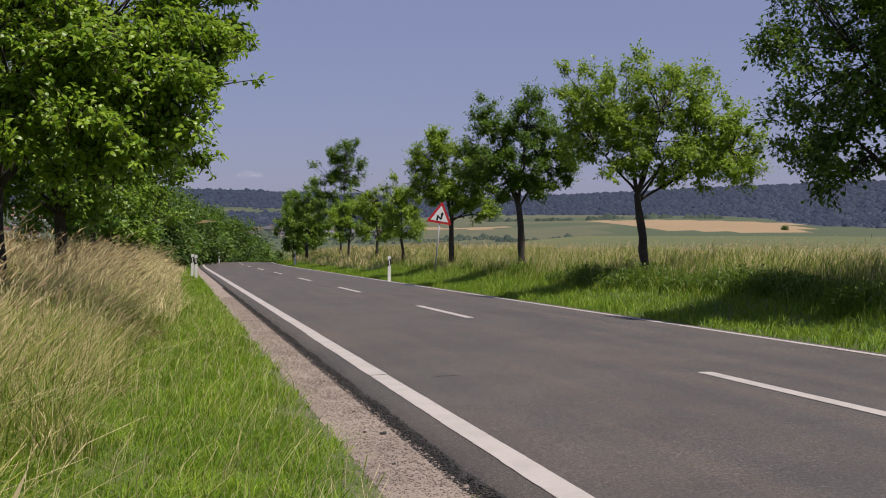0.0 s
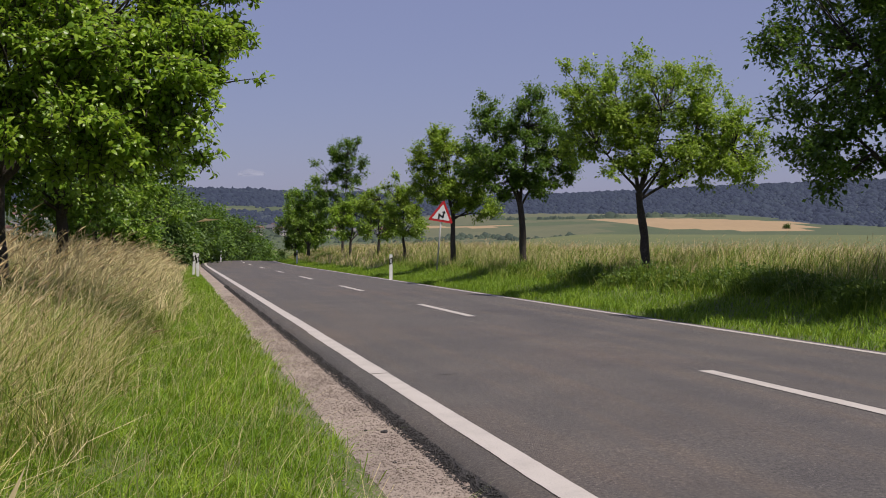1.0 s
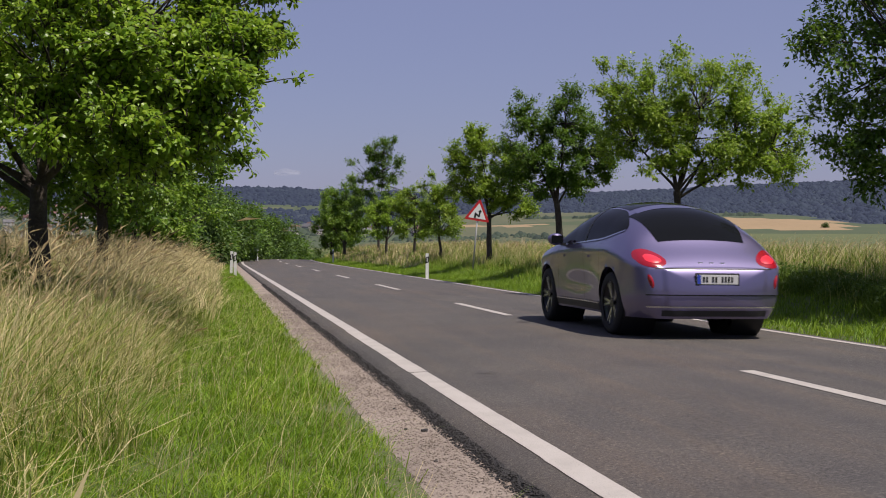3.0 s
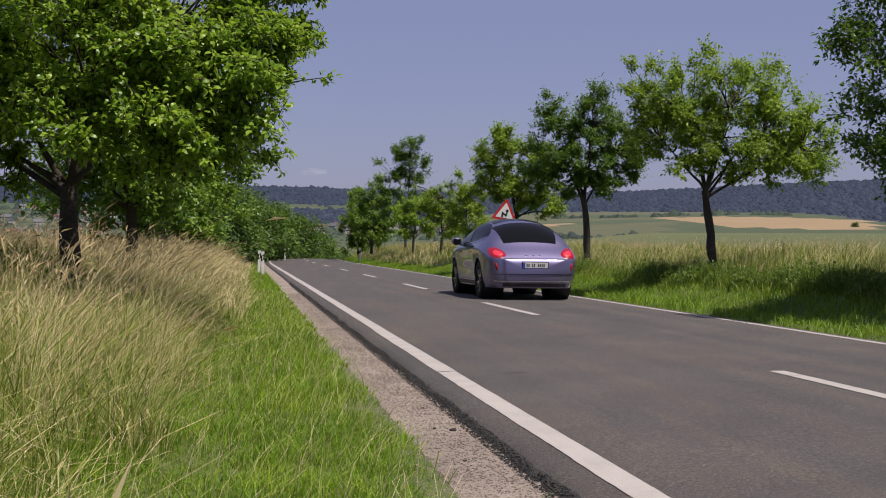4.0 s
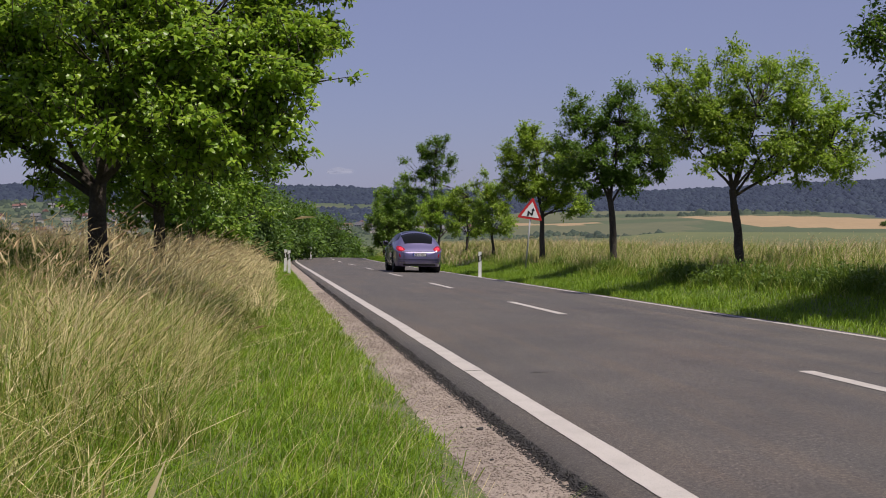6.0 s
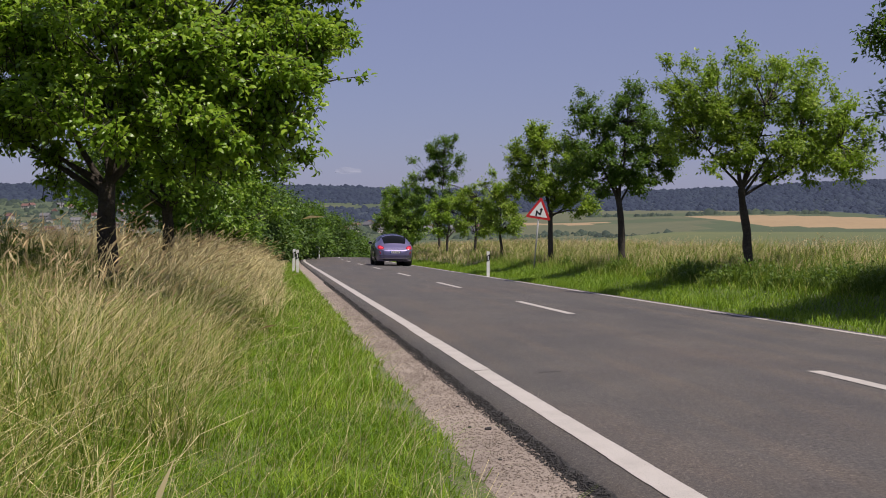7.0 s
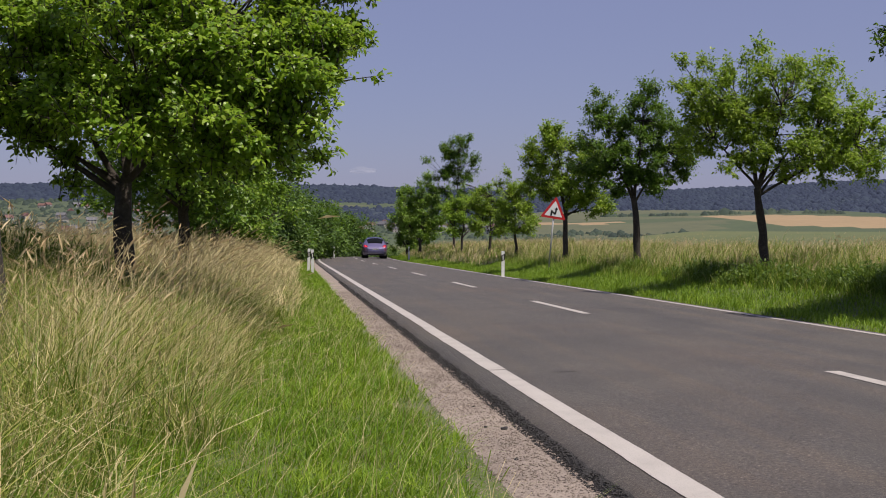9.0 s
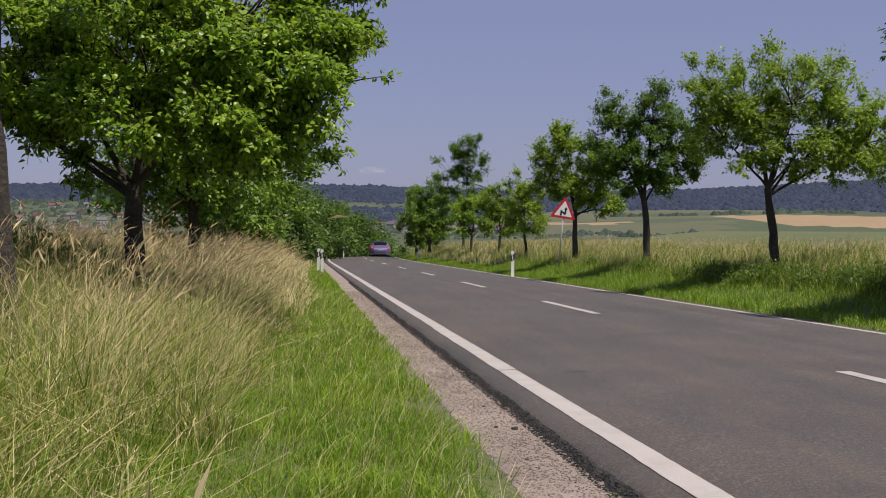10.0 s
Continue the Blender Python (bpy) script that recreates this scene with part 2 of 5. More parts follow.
def ground_z(x, y):
    """The ground: verge and banks along the road, a meadow, then a valley with hills beyond."""
    x, y = np.asarray(x, float), np.asarray(y, float)
    p, s = to_ps(x, y)
    q = p - bend(s)
    base = -SLOPE * y - drop(np.minimum(s, 135)) * (1 - 0.88 * sstep(3.6, 5.5, -q))
    road = -0.075 - 0.0055 * np.minimum(np.abs(q), 4) ** 2
    right = 0.10 * sstep(3.2, 3.6, q) + 0.47 * sstep(3.8, 6.2, q) + 0.25 * sstep(6, 10, q)
    left = 0.09 * sstep(3.75, 4.3, -q) + 0.32 * sstep(4.9, 8, -q) + 0.25 * sstep(8, 14, -q)
    near = base + road + right + left
    level = -0.30 - 0.0035 * y
    near = near + np.maximum(level - near, 0) * sstep(9, 45, q)
    r = np.hypot(x, y)
    far = np.interp(r, [0, 110, 150, 220, 450, 910, 1400, 1820, 2520, 3640, 4300, 4800],
                    [-2.5, -4, -6, -14, -38, -34, -11, 7, 40, 92, 76, 56])
    u = x / np.maximum(y, 1)
    amp = np.interp(u, [-0.5, -0.3, -0.2, -0.1, 0.02, 0.12, 0.25, 0.4], [0.95, 1.0, 0.98, 0.86, 0.72, 0.84, 1.08, 1.25])
    far = far * np.where(far > 7, amp, 1.0)
    hump = 7.0 * np.exp(-((u - 0.20) / 0.14) ** 2 - ((r - 1470) / 360) ** 2)
    far = far + hump
    back = sstep(20, 200, -y)
    w = sstep(150, 280, r) * (1 - back)
    return near * (1 - w) + far * w


def frame_z(x, y):
    return float(ground_z(np.array([x]), np.array([y]))[0])


def grow(a, b, first, ratio, cap):
    out, d = [a], first
    while out[-1] < b:
        out.append(out[-1] + d)
        d = min(d * ratio, cap)
    return out


def forest_edge(u):
    """How far off the woods begin, by the way across the view."""
    return 1810 + 80 * np.sin(u * 23) - 440 * sstep(0.22, 0.33, u) - 360 * sstep(-0.02, -0.08, u) + 780 * sstep(-0.265, -0.30, u)


def build_ground():
    ps = sorted({-round(v, 3) for v in grow(4.3, 4200, 0.5, 1.16, 130)} | {round(v, 3) for v in grow(4.3, 4200, 0.5, 1.16, 130)}
                | {round(v, 2) for v in np.arange(-4.2, 4.21, 0.2)} | {float(v) for v in range(-480, 1000, 30)})
    ss = sorted({round(v, 3) for v in grow(0, 4600, 0.8, 1.02, 60)} | {-round(v, 3) for v in grow(0, 600, 0.8, 1.2, 60)})
    P, S = np.meshgrid(ps, ss, indexing="ij")
    shift = bend(np.minimum(S, 140)) * np.exp(-np.abs(P) / 60)
    X, Y = to_xy(P + shift, S)
    Z = ground_z(X, Y)
    n, m = P.shape
    i, j = np.meshgrid(np.arange(n - 1), np.arange(m - 1), indexing="ij")
    quads = np.stack([i * m + j, (i + 1) * m + j, (i + 1) * m + j + 1, i * m + j + 1], -1).reshape(-1, 4)
    cx, cy = (X[:-1, :-1] + X[1:, 1:]) / 2, (Y[:-1, :-1] + Y[1:, 1:]) / 2
    cp, cs = to_ps(cx, cy)
    r, u = np.hypot(cx, cy), cx / np.maximum(cy, 1)
    k = np.zeros(cx.shape, int)
    q = cp - bend(np.minimum(cs, 140))
    k[(q < -3.1) & (q > -3.85)] = 1
    k[(q > 14) | (r > 130)] = 2
    # field edges wander
    wave = np.array([noise.noise((a / 170.0, b / 170.0, 0.5)) for a, b in zip(cx.ravel(), cy.ravel())]).reshape(cx.shape)
    r, u = r + 26 * wave, u + 0.006 * wave
    k[(r > 1090)] = 3
    k[(r > 1180 + 500 * np.abs(u - 0.06)) & (u > -0.02) & (u < 0.13 + (r - 1260) * 0.00012)] = 4
    k[(r > 1380 + 300 * u) & (r < 1450 + 300 * u) & (u > 0.02) & (u < 0.135)] = 3
    k[(r > 1560) & (r < 1680) & (u > 0.04) & (u < 0.2)] = 3
    k[(r > 1560 + 240 * np.maximum(0.17 - u, 0)) & (r < 1585) & (u > 0.09) & (u < 0.2)] = 4
    k[(r > 1290 + 2600 * np.maximum(0.20 - u, 0)) & (r < 1545 - 350 * np.maximum(u - 0.17, 0)) & (u > 0.13) & (u < 0.305)] = 5
    k[(r > 1400) & (r < 1450) & (u < 0.05) & (u > -0.02)] = 5
    k[(r > 1500) & (r < 1900) & (u < -0.27) & (wave > 0.12)] = 4
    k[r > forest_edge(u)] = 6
    k[(r > 1880) & (r < 2270) & (u < -0.10) & (u > -0.27) & (wave > -0.35)] = 3
    k[(r > 1990) & (r < 2120) & (u < -0.10) & (u > -0.27) & (wave > 0.2)] = 4
    mats = (SOIL, GRAVEL, MEADOW, FIELD_GREEN, FIELD_OLIVE, WHEAT, HAZED_FOREST_FLOOR)
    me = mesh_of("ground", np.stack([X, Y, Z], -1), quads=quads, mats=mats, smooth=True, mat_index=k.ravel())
    return tagged(new("ground", me), "grassy roadside ground falling to a valley with fields", "ground", kind="structure")


def strip(name, offsets, s_list, mats, idx=None, lift=0.0, wob=None):
    """A band along the road between the given offsets."""
    s = np.asarray(s_list)
    rows = []
    for c, o in enumerate(offsets):
        off = np.full(len(s), o) if not callable(o) else o(s)
        x, y = to_xy(off + bend(s), s)
        dz = lift[c] if isinstance(lift, (list, tuple)) else lift
        rows.append(np.stack([x, y, road_z(off, s) - 0 + dz], -1))
    v = np.stack(rows, 0)
    n, m = v.shape[:2]
    i, j = np.meshgrid(np.arange(n - 1), np.arange(m - 1), indexing="ij")
    quads = np.stack([i * m + j, (i + 1) * m + j, (i + 1) * m + j + 1, i * m + j + 1], -1).reshape(-1, 4)
    mi = None if idx is None else np.repeat(np.asarray(idx), m - 1)
    return mesh_of(name, v.reshape(-1, 3), quads=quads, mats=mats, mat_index=mi, smooth=False)


def ragged(base, amp, seed):
    def f(s):
        return np.array([base + amp * noise.noise((seed, v * 1.1, 0)) + 0.7 * amp * noise.noise((seed, v * 6.0, 3)) + 0.5 * amp * noise.noise((seed, v * 19, 7)) for v in s])
    return f


def build_road():
    s = np.array(grow(-25, 3, 0.5, 1, 0.5)[:-1] + list(np.arange(3, 24, 0.04)) + list(np.arange(24, 60, 0.25)) + list(np.arange(60, 150, 0.8)))
    lip, foot = ragged(-3.275, 0.03, 1.0), ragged(-3.335, 0.04, 5.0)
    offs = [foot, lip] + list(np.linspace(-3.2, 3.22, 15)) + [ragged(3.28, 0.04, 9.0)]
    lift = [-0.085, -0.028] + [0] * 15 + [-0.07]
    me = strip("road", offs, s, (ASPHALT, BROKEN), idx=[1, 0] + [0] * 14 + [1], lift=lift)
    road = tagged(new("road", me), "grey worn asphalt country road with a broken edge", "road", kind="structure")
    # edge lines in lengths, with a joint between them
    for a, b, o, w in ((-25, 12.35, -HALF - 0.005, 0.175), (12.39, 18.1, -HALF, 0.18), (18.1, 60, -HALF + 0.012, 0.17), (60, 130, -HALF, 0.17),
                       (-25, 40, HALF, 0.15), (40, 130, HALF, 0.15)):
        sl = np.append(np.arange(a, b, 0.06 if a < 24 and o < 0 and b < 20 else 0.5), b)
        o1, o2 = ragged(o - w / 2, 0.008, a + 3.3), ragged(o + w / 2, 0.004, a + 9.1)
        me = strip("edge_line", [o1, o2], sl, (PAINT,), lift=0.005)
        part_mesh("edge_line", me, road, "solid white edge line")
    s0 = to_ps(2.48, 11.22)[1] + 1.1
    for k in range(-2, 10):
        a = s0 - 4.25 + 12.3 * k - (1.35 if k <= 0 else 0)
        me = strip("lane_dash", [-0.075, 0.075], np.linspace(a, a + 4.5, 9), (PAINT,), lift=0.005)
        part_mesh("lane_dash", me, road, "white centre dash")
    # a short crack across the near lane
    me = strip("crack", [-2.50, -2.45, -2.38, -2.28], np.array([12.0, 12.028]), (BROKEN,), lift=0.003)
    part_mesh("crack", me, road, "short dark crack")
    return road


build_ground()
build_road()


# ---- trees ----
def leaf_mesh(name, centres, size, mat, rng, droop=0.3, out=None, face=None, fine=False):
    """Leaves at the given places: a pointed blade of four corners, or of six with a curled tip."""
    n = len(centres)
    d = rng.normal(size=(n, 3))
    if out is not None:
        d = d * 0.45 + out * 0.9
    d[:, 2] = d[:, 2] * 0.7 - droop
    d /= np.linalg.norm(d, axis=1)[:, None]
    up = rng.normal(size=(n, 3)) * 0.5 + np.array([0.2, -0.12, 1.0])
    if face is not None:
        up = up + face * 0.6
    side = np.cross(d, up)
    side /= np.linalg.norm(side, axis=1)[:, None] + 1e-9
    nrm = np.cross(side, d)
    L = size * rng.uniform(0.6, 1.25, n)[:, None]
    W = L * rng.uniform(0.24, 0.34, n)[:, None]
    i = np.arange(n)[:, None]
    if fine:
        curl = rng.uniform(0.05, 0.3, n)[:, None]
        m1, m2, tip = centres + d * L * 0.3, centres + d * L * 0.68 - nrm * L * curl * 0.3, centres + d * L - nrm * L * curl
        lift = nrm * W * 0.3
        v = np.stack([centres, m1 + side * W + lift, m2 + side * W * 0.8 + lift, tip, m2 - side * W * 0.8 + lift, m1 - side * W + lift], 1).reshape(-1, 3)
        t = np.concatenate([i * 6 + [[0, 5, 1]], i * 6 + [[1, 5, 4]], i * 6 + [[1, 4, 2]], i * 6 + [[2, 4, 3]]], 1).reshape(-1, 3)
    else:
        mid, tip = centres + d * L * 0.45, centres + d * L - nrm * L * 0.12
        v = np.stack([centres, mid + side * W + nrm * W * 0.3, tip, mid - side * W + nrm * W * 0.3], 1).reshape(-1, 3)
        t = np.concatenate([i * 4 + [[0, 2, 1]], i * 4 + [[0, 3, 2]]], 1).reshape(-1, 3)
    return mesh_of(name, v, tris=t, mats=(mat,), smooth=False)


def limb(a, b, rng, n=7, wob=0.12, sag=0.0):
    t = np.linspace(0, 1, n)[:, None]
    a, b = np.asarray(a, float), np.asarray(b, float)
    d = np.linalg.norm(b - a)
    w = np.cumsum(rng.normal(size=(n, 3)), axis=0) * wob * d / n
    w -= w[0]
    w *= np.sin(np.pi * t) * 0.7
    arch = np.array([0, 0, 1.0]) * (sag * d * 4 * t * (1 - t))
    return a + (b - a) * t + w + arch


def round_lobes(height, radius, low, seed):
    """Lobes of a plain uneven crown: a ring low down, a ring above it and a top."""
    rng = np.random.default_rng(seed + 900)
    span = height - low
    out = [(rng.normal() * 0.12 * radius, rng.normal() * 0.12 * radius, height - 0.27 * span, 0.56 * radius, 0.56 * radius, 0.27 * span)]
    for k in range(9):
        a = 2 * math.pi * (k % 5 if k < 5 else k - 4.5) / (5 if k < 5 else 4) + rng.uniform(-0.3, 0.3)
        rr = radius * rng.uniform(0.38, 0.56) * (1.0 if k < 5 else 0.75)
        z = low + span * (rng.uniform(0.2, 0.34) if k < 5 else rng.uniform(0.46, 0.6))
        e = radius * rng.uniform(0.38, 0.52)
        out.append((math.cos(a) * rr, math.sin(a) * rr, z, e, e, span * rng.uniform(0.18, 0.26)))
    return out


def tree(x, y, height, radius, stem, leaves, size, mat, seed, label, lean=(0, 0), girth=0.13, low=None, lobes=None, twigs=(), gap=0.0, fine=False, forks=None, per=15):
    """A roadside tree: a crooked trunk, limbs and twigs, and a crown of leafy sprays with gaps."""
    rng = np.random.default_rng(seed)
    z0 = frame_z(x, y) - 0.08
    root = new("tree")
    root.location = (x, y, z0)
    tagged(root, label, "tree", "roadside trees")
    fork = np.array([lean[0], lean[1], stem])
    path = limb((0, 0, 0), fork, rng, 9, 0.10)
    rad = girth * np.linspace(1.15, 0.80, 9) * (1 + 0.05 * rng.normal(size=9))
    rad[0] *= 1.35
    rad[1] *= 1.1
    v, q = tube_arrays(path, rad, 12)
    part_mesh("trunk", mesh_of("trunk", v, quads=q, mats=(BARK,), smooth=True), root, "dark fissured bark trunk")
    low = stem - 0.35 if low is None else low
    lob = np.array(lobes if lobes is not None else round_lobes(height, radius, low, seed))
    # main limbs towards the lobes, boughs from limbs to the sprays
    ends = [fork]
    for j, g in enumerate(forks or [g[:3] for g in lob[:7]]):
        e = fork + (np.array(g) - fork) * rng.uniform(0.75, 0.95)
        p = limb(fork - [0, 0, 0.10 * (j % 3)], e, rng, 8, 0.20, 0.04)
        v, q = tube_arrays(p, girth * np.linspace(0.56 if j < 2 else 0.36, 0.12, 8), 7)
        part_mesh("limb", mesh_of("limb", v, quads=q, mats=(BARK,), smooth=True), root)
        ends += [p[-1], p[6], p[5], p[4], p[3]]
    ends = np.array(ends)
    n = leaves // per
    weight = (lob[:, 3] * lob[:, 4] * lob[:, 5]) ** 0.70
    nc = max(24, n // 13)
    who = rng.choice(len(lob), nc * 3, p=weight / weight.sum())
    d = rng.normal(size=(nc * 3, 3))
    d /= np.linalg.norm(d, axis=1)[:, None]
    rr = rng.uniform(0.16, 1.0, nc * 3) ** 0.42
    lump = np.array([1 + 0.22 * noise.noise(tuple(e * 2.1 + seed + w * 3.7)) for e, w in zip(d, who)])
    cc = lob[who, :3] + d * lob[who, 3:] * (rr * lump)[:, None]
    holes = np.array([noise.noise(tuple(c * 1.3 + seed)) for c in cc])
    ok = (holes > -0.22 + gap) & (cc[:, 2] > low)
    cc, cd = cc[ok][:nc], d[ok][:nc]
    pick = rng.integers(0, len(cc), n)
    bulk = np.median(lob[:, 3]) * rng.uniform(0.14, 0.30, len(cc))
    ball = rng.normal(size=(n, 3))
    ball /= np.linalg.norm(ball, axis=1)[:, None]
    ball *= rng.uniform(0.0, 1.0, (n, 1)) ** 0.45
    cs, d = cc[pick] + ball * bulk[pick][:, None] * [1.15, 1.15, 0.7], cd[pick] * 0.6 + ball * 0.6
    n = len(cs)
    step = max(0.16, size * 2.2)
    axis = d * 0.75 + rng.normal(size=(n, 3)) * 0.5 + [0, 0, 0.45]
    axis /= np.linalg.norm(axis, axis=1)[:, None]
    reach = step * rng.uniform(0.6, 1.7, n)
    bits = []
    for c in cs[::max(1, n // 170)]:
        e = ends[np.argmin(np.linalg.norm(ends - c, axis=1))]
        bits.append(tube_arrays(limb(e, c, rng, 6, 0.2), girth * np.linspace(0.16, 0.035, 6), 5))
    for k in range(0, n, 1 if fine else 4):
        bits.append(tube_arrays(np.stack([cs[k] - axis[k] * reach[k] * 0.8, cs[k] + axis[k] * reach[k] * 0.9]), [0.008, 0.003], 3))
    for (ax, ay, az, bx, by, bz) in twigs:
        bits.append(tube_arrays(limb((ax, ay, az), (bx, by, bz), rng, 6, 0.05), np.linspace(0.014, 0.004, 6), 5))
    v, q = joined(bits)
    tagged(part_mesh("branchwork", mesh_of("branchwork", v, quads=q, mats=(BARK,), smooth=True), root), "", kind="stuff")
    who = np.repeat(np.arange(n), per)
    t = rng.uniform(-0.7, 1.0, (len(who), 1))
    off = rng.normal(size=(len(who), 3))
    off /= np.linalg.norm(off, axis=1)[:, None]
    pts = cs[who] + axis[who] * reach[who][:, None] * t + off * size * 0.35
    out = axis[who] * (0.35 + 0.5 * (t > 0.6)) + off
    for (ax, ay, az, bx, by, bz) in twigs:
        m = 46
        t = np.where(np.arange(m)[:, None] < 30, rng.uniform(0.86, 1.02, (m, 1)), rng.uniform(0.2, 0.9, (m, 1)))
        pts = np.concatenate([pts, np.array([[ax, ay, az]]) * (1 - t) + np.array([[bx, by, bz]]) * t + rng.normal(size=(m, 3)) * 0.035])
        out = np.concatenate([out, rng.normal(size=(m, 3))])
    mid = lob[:, :3].mean(0) - [0, 0, 0.6]
    face = pts - mid
    face /= np.linalg.norm(face, axis=1)[:, None] + 1e-9
    part_mesh("crown", leaf_mesh("crown", pts, size, mat, rng, 0.22, out, face, fine), root, "leafy green crown with gaps")
    return root


def row_place(s, q):
    return to_xy(q, s)


# crowns of the nearest trees, as lobes: centre, then half sizes
LOBES_DARK = [(-0.5, 0, 3.6, 1.55, 1.8, 1.45), (0.9, 0, 3.9, 1.6, 1.8, 1.6), (-0.9, 0.2, 4.7, 1.1, 1.4, 1.0), (0.1, 0, 5.8, 1.7, 1.8, 1.5), (-1.3, -0.3, 2.9, 0.95, 1.1, 0.7), (-0.7, -0.2, 2.4, 1.4, 1.1, 0.5),
              (0.4, -0.3, 2.6, 1.3, 1.2, 0.6), (-2.0, 0, 3.9, 0.5, 0.7, 0.6), (1.2, -1.6, 4.4, 1.9, 1.6, 1.7), (1.6, -3.0, 4.5, 1.8, 1.6, 1.4), (1.9, 0.2, 5.6, 2.0, 2.0, 1.6), (2.4, -1.2, 3.2, 1.5, 1.6, 0.9), (1.9, 0, 3.4, 1.1, 1.3, 1.0)]
LOBES_WIDE = [(-0.75, 0, 4.35, 1.35, 1.5, 1.15), (0.45, 0, 4.75, 1.2, 1.5, 1.0), (1.45, 0.2, 3.9, 1.15, 1.3, 1.05), (-1.35, 0, 3.5, 0.95, 1.2, 0.95), (0.2, -0.3, 3.6, 1.5, 1.4, 0.95),
              (2.2, 0, 3.35, 0.75, 0.9, 0.75), (0.6, -0.2, 2.95, 1.5, 1.2, 0.45), (-1.85, 0, 5.0, 0.40, 0.5, 0.55), (1.75, 0, 2.75, 0.85, 0.9, 0.42), (-0.85, -0.3, 2.75, 0.55, 0.6, 0.4), (2.55, 0, 2.7, 0.4, 0.5, 0.35)]
LOBES_VASE = [(-1.15, 0, 4.2, 0.95, 1.1, 1.25), (0.2, 0, 4.7, 0.95, 1.1, 1.3), (1.0, 0, 4.0, 0.75, 1.0, 1.1), (-0.45, 0, 3.5, 1.2, 1.1, 0.8), (-0.2, 0, 2.85, 1.2, 1.0, 0.4), (-1.25, 0, 5.6, 0.28, 0.35, 0.6), (0.15, 0, 5.95, 0.28, 0.35, 0.45), (-1.7, 0, 3.2, 0.55, 0.7, 0.5), (1.3, 0, 3.0, 0.5, 0.6, 0.4)]
LOBES_BRIGHT = [(-0.7, 0, 4.6, 1.0, 1.1, 1.2), (0.45, 0, 4.0, 1.1, 1.1, 1.2), (-1.2, 0, 3.4, 0.75, 0.9, 0.8), (0.1, 0, 3.1, 1.1, 1.1, 0.8), (1.15, 0, 2.6, 0.65, 0.8, 0.55), (-0.6, 0, 5.6, 0.5, 0.6, 0.45), (1.5, 0, 2.3, 0.4, 0.5, 0.3)]
LOBES_TALL = [(0.2, 0, 7.9, 1.1, 1.1, 1.0), (-0.7, 0, 7.0, 1.15, 1.1, 1.1), (0.8, 0, 6.4, 1.2, 1.1, 1.2), (-0.5, 0, 5.3, 1.45, 1.2, 1.2), (0.7, 0, 4.3, 1.5, 1.3, 1.1), (-0.9, 0, 3.6, 1.3, 1.1, 0.9)]
LOBES_OLD = [(1.0, 0.5, 4.5, 1.4, 1.5, 1.3), (1.9, -0.7, 3.4, 1.05, 1.1, 0.7), (0.6, -1.3, 3.5, 1.2, 0.9, 0.75), (-1.4, 0.3, 3.7, 1.7, 1.7, 1.2), (-0.4, 0.9, 5.4, 1.5, 1.6, 1.1), (-2.5, 0, 3.2, 1.1, 1.3, 0.7),
             (-1.1, -0.6, 2.6, 0.8, 0.8, 0.5), (1.75, -1.0, 2.6, 0.95, 1.0, 0.5), (2.45, 0.9, 4.2, 0.7, 0.9, 0.7), (2.3, -0.2, 3.25, 0.75, 0.9, 0.6), (-0.5, -1.4, 3.0, 0.9, 0.8, 0.6), (-1.0, 0.1, 2.15, 0.45, 0.5, 0.4),
             (2.4, -0.7, 2.75, 0.5, 0.6, 0.4), (0.5, -1.6, 2.6, 0.9, 0.7, 0.4), (2.3, -0.3, 2.2, 0.5, 0.6, 0.3), (1.2, -0.8, 2.15, 0.7, 0.7, 0.3)]
# high lobes at y 2.4 and 3.0: unseen, added to shade the next crown
LOBES_LEFT = [(-1.3, 0, 4.3, 1.7, 2.0, 1.2), (-1.9, 0.4, 3.4, 1.5, 1.6, 0.8), (-0.9, 2.4, 5.6, 1.7, 1.6, 1.1), (-1.7, 3.0, 5.0, 1.5, 1.4, 1.0), (-0.8, 0.6, 6.2, 2.0, 2.0, 1.2), (-0.5, 0.2, 3.3, 0.9, 1.2, 0.6), (-2.6, 1.6, 4.4, 1.4, 1.5, 1.0)]

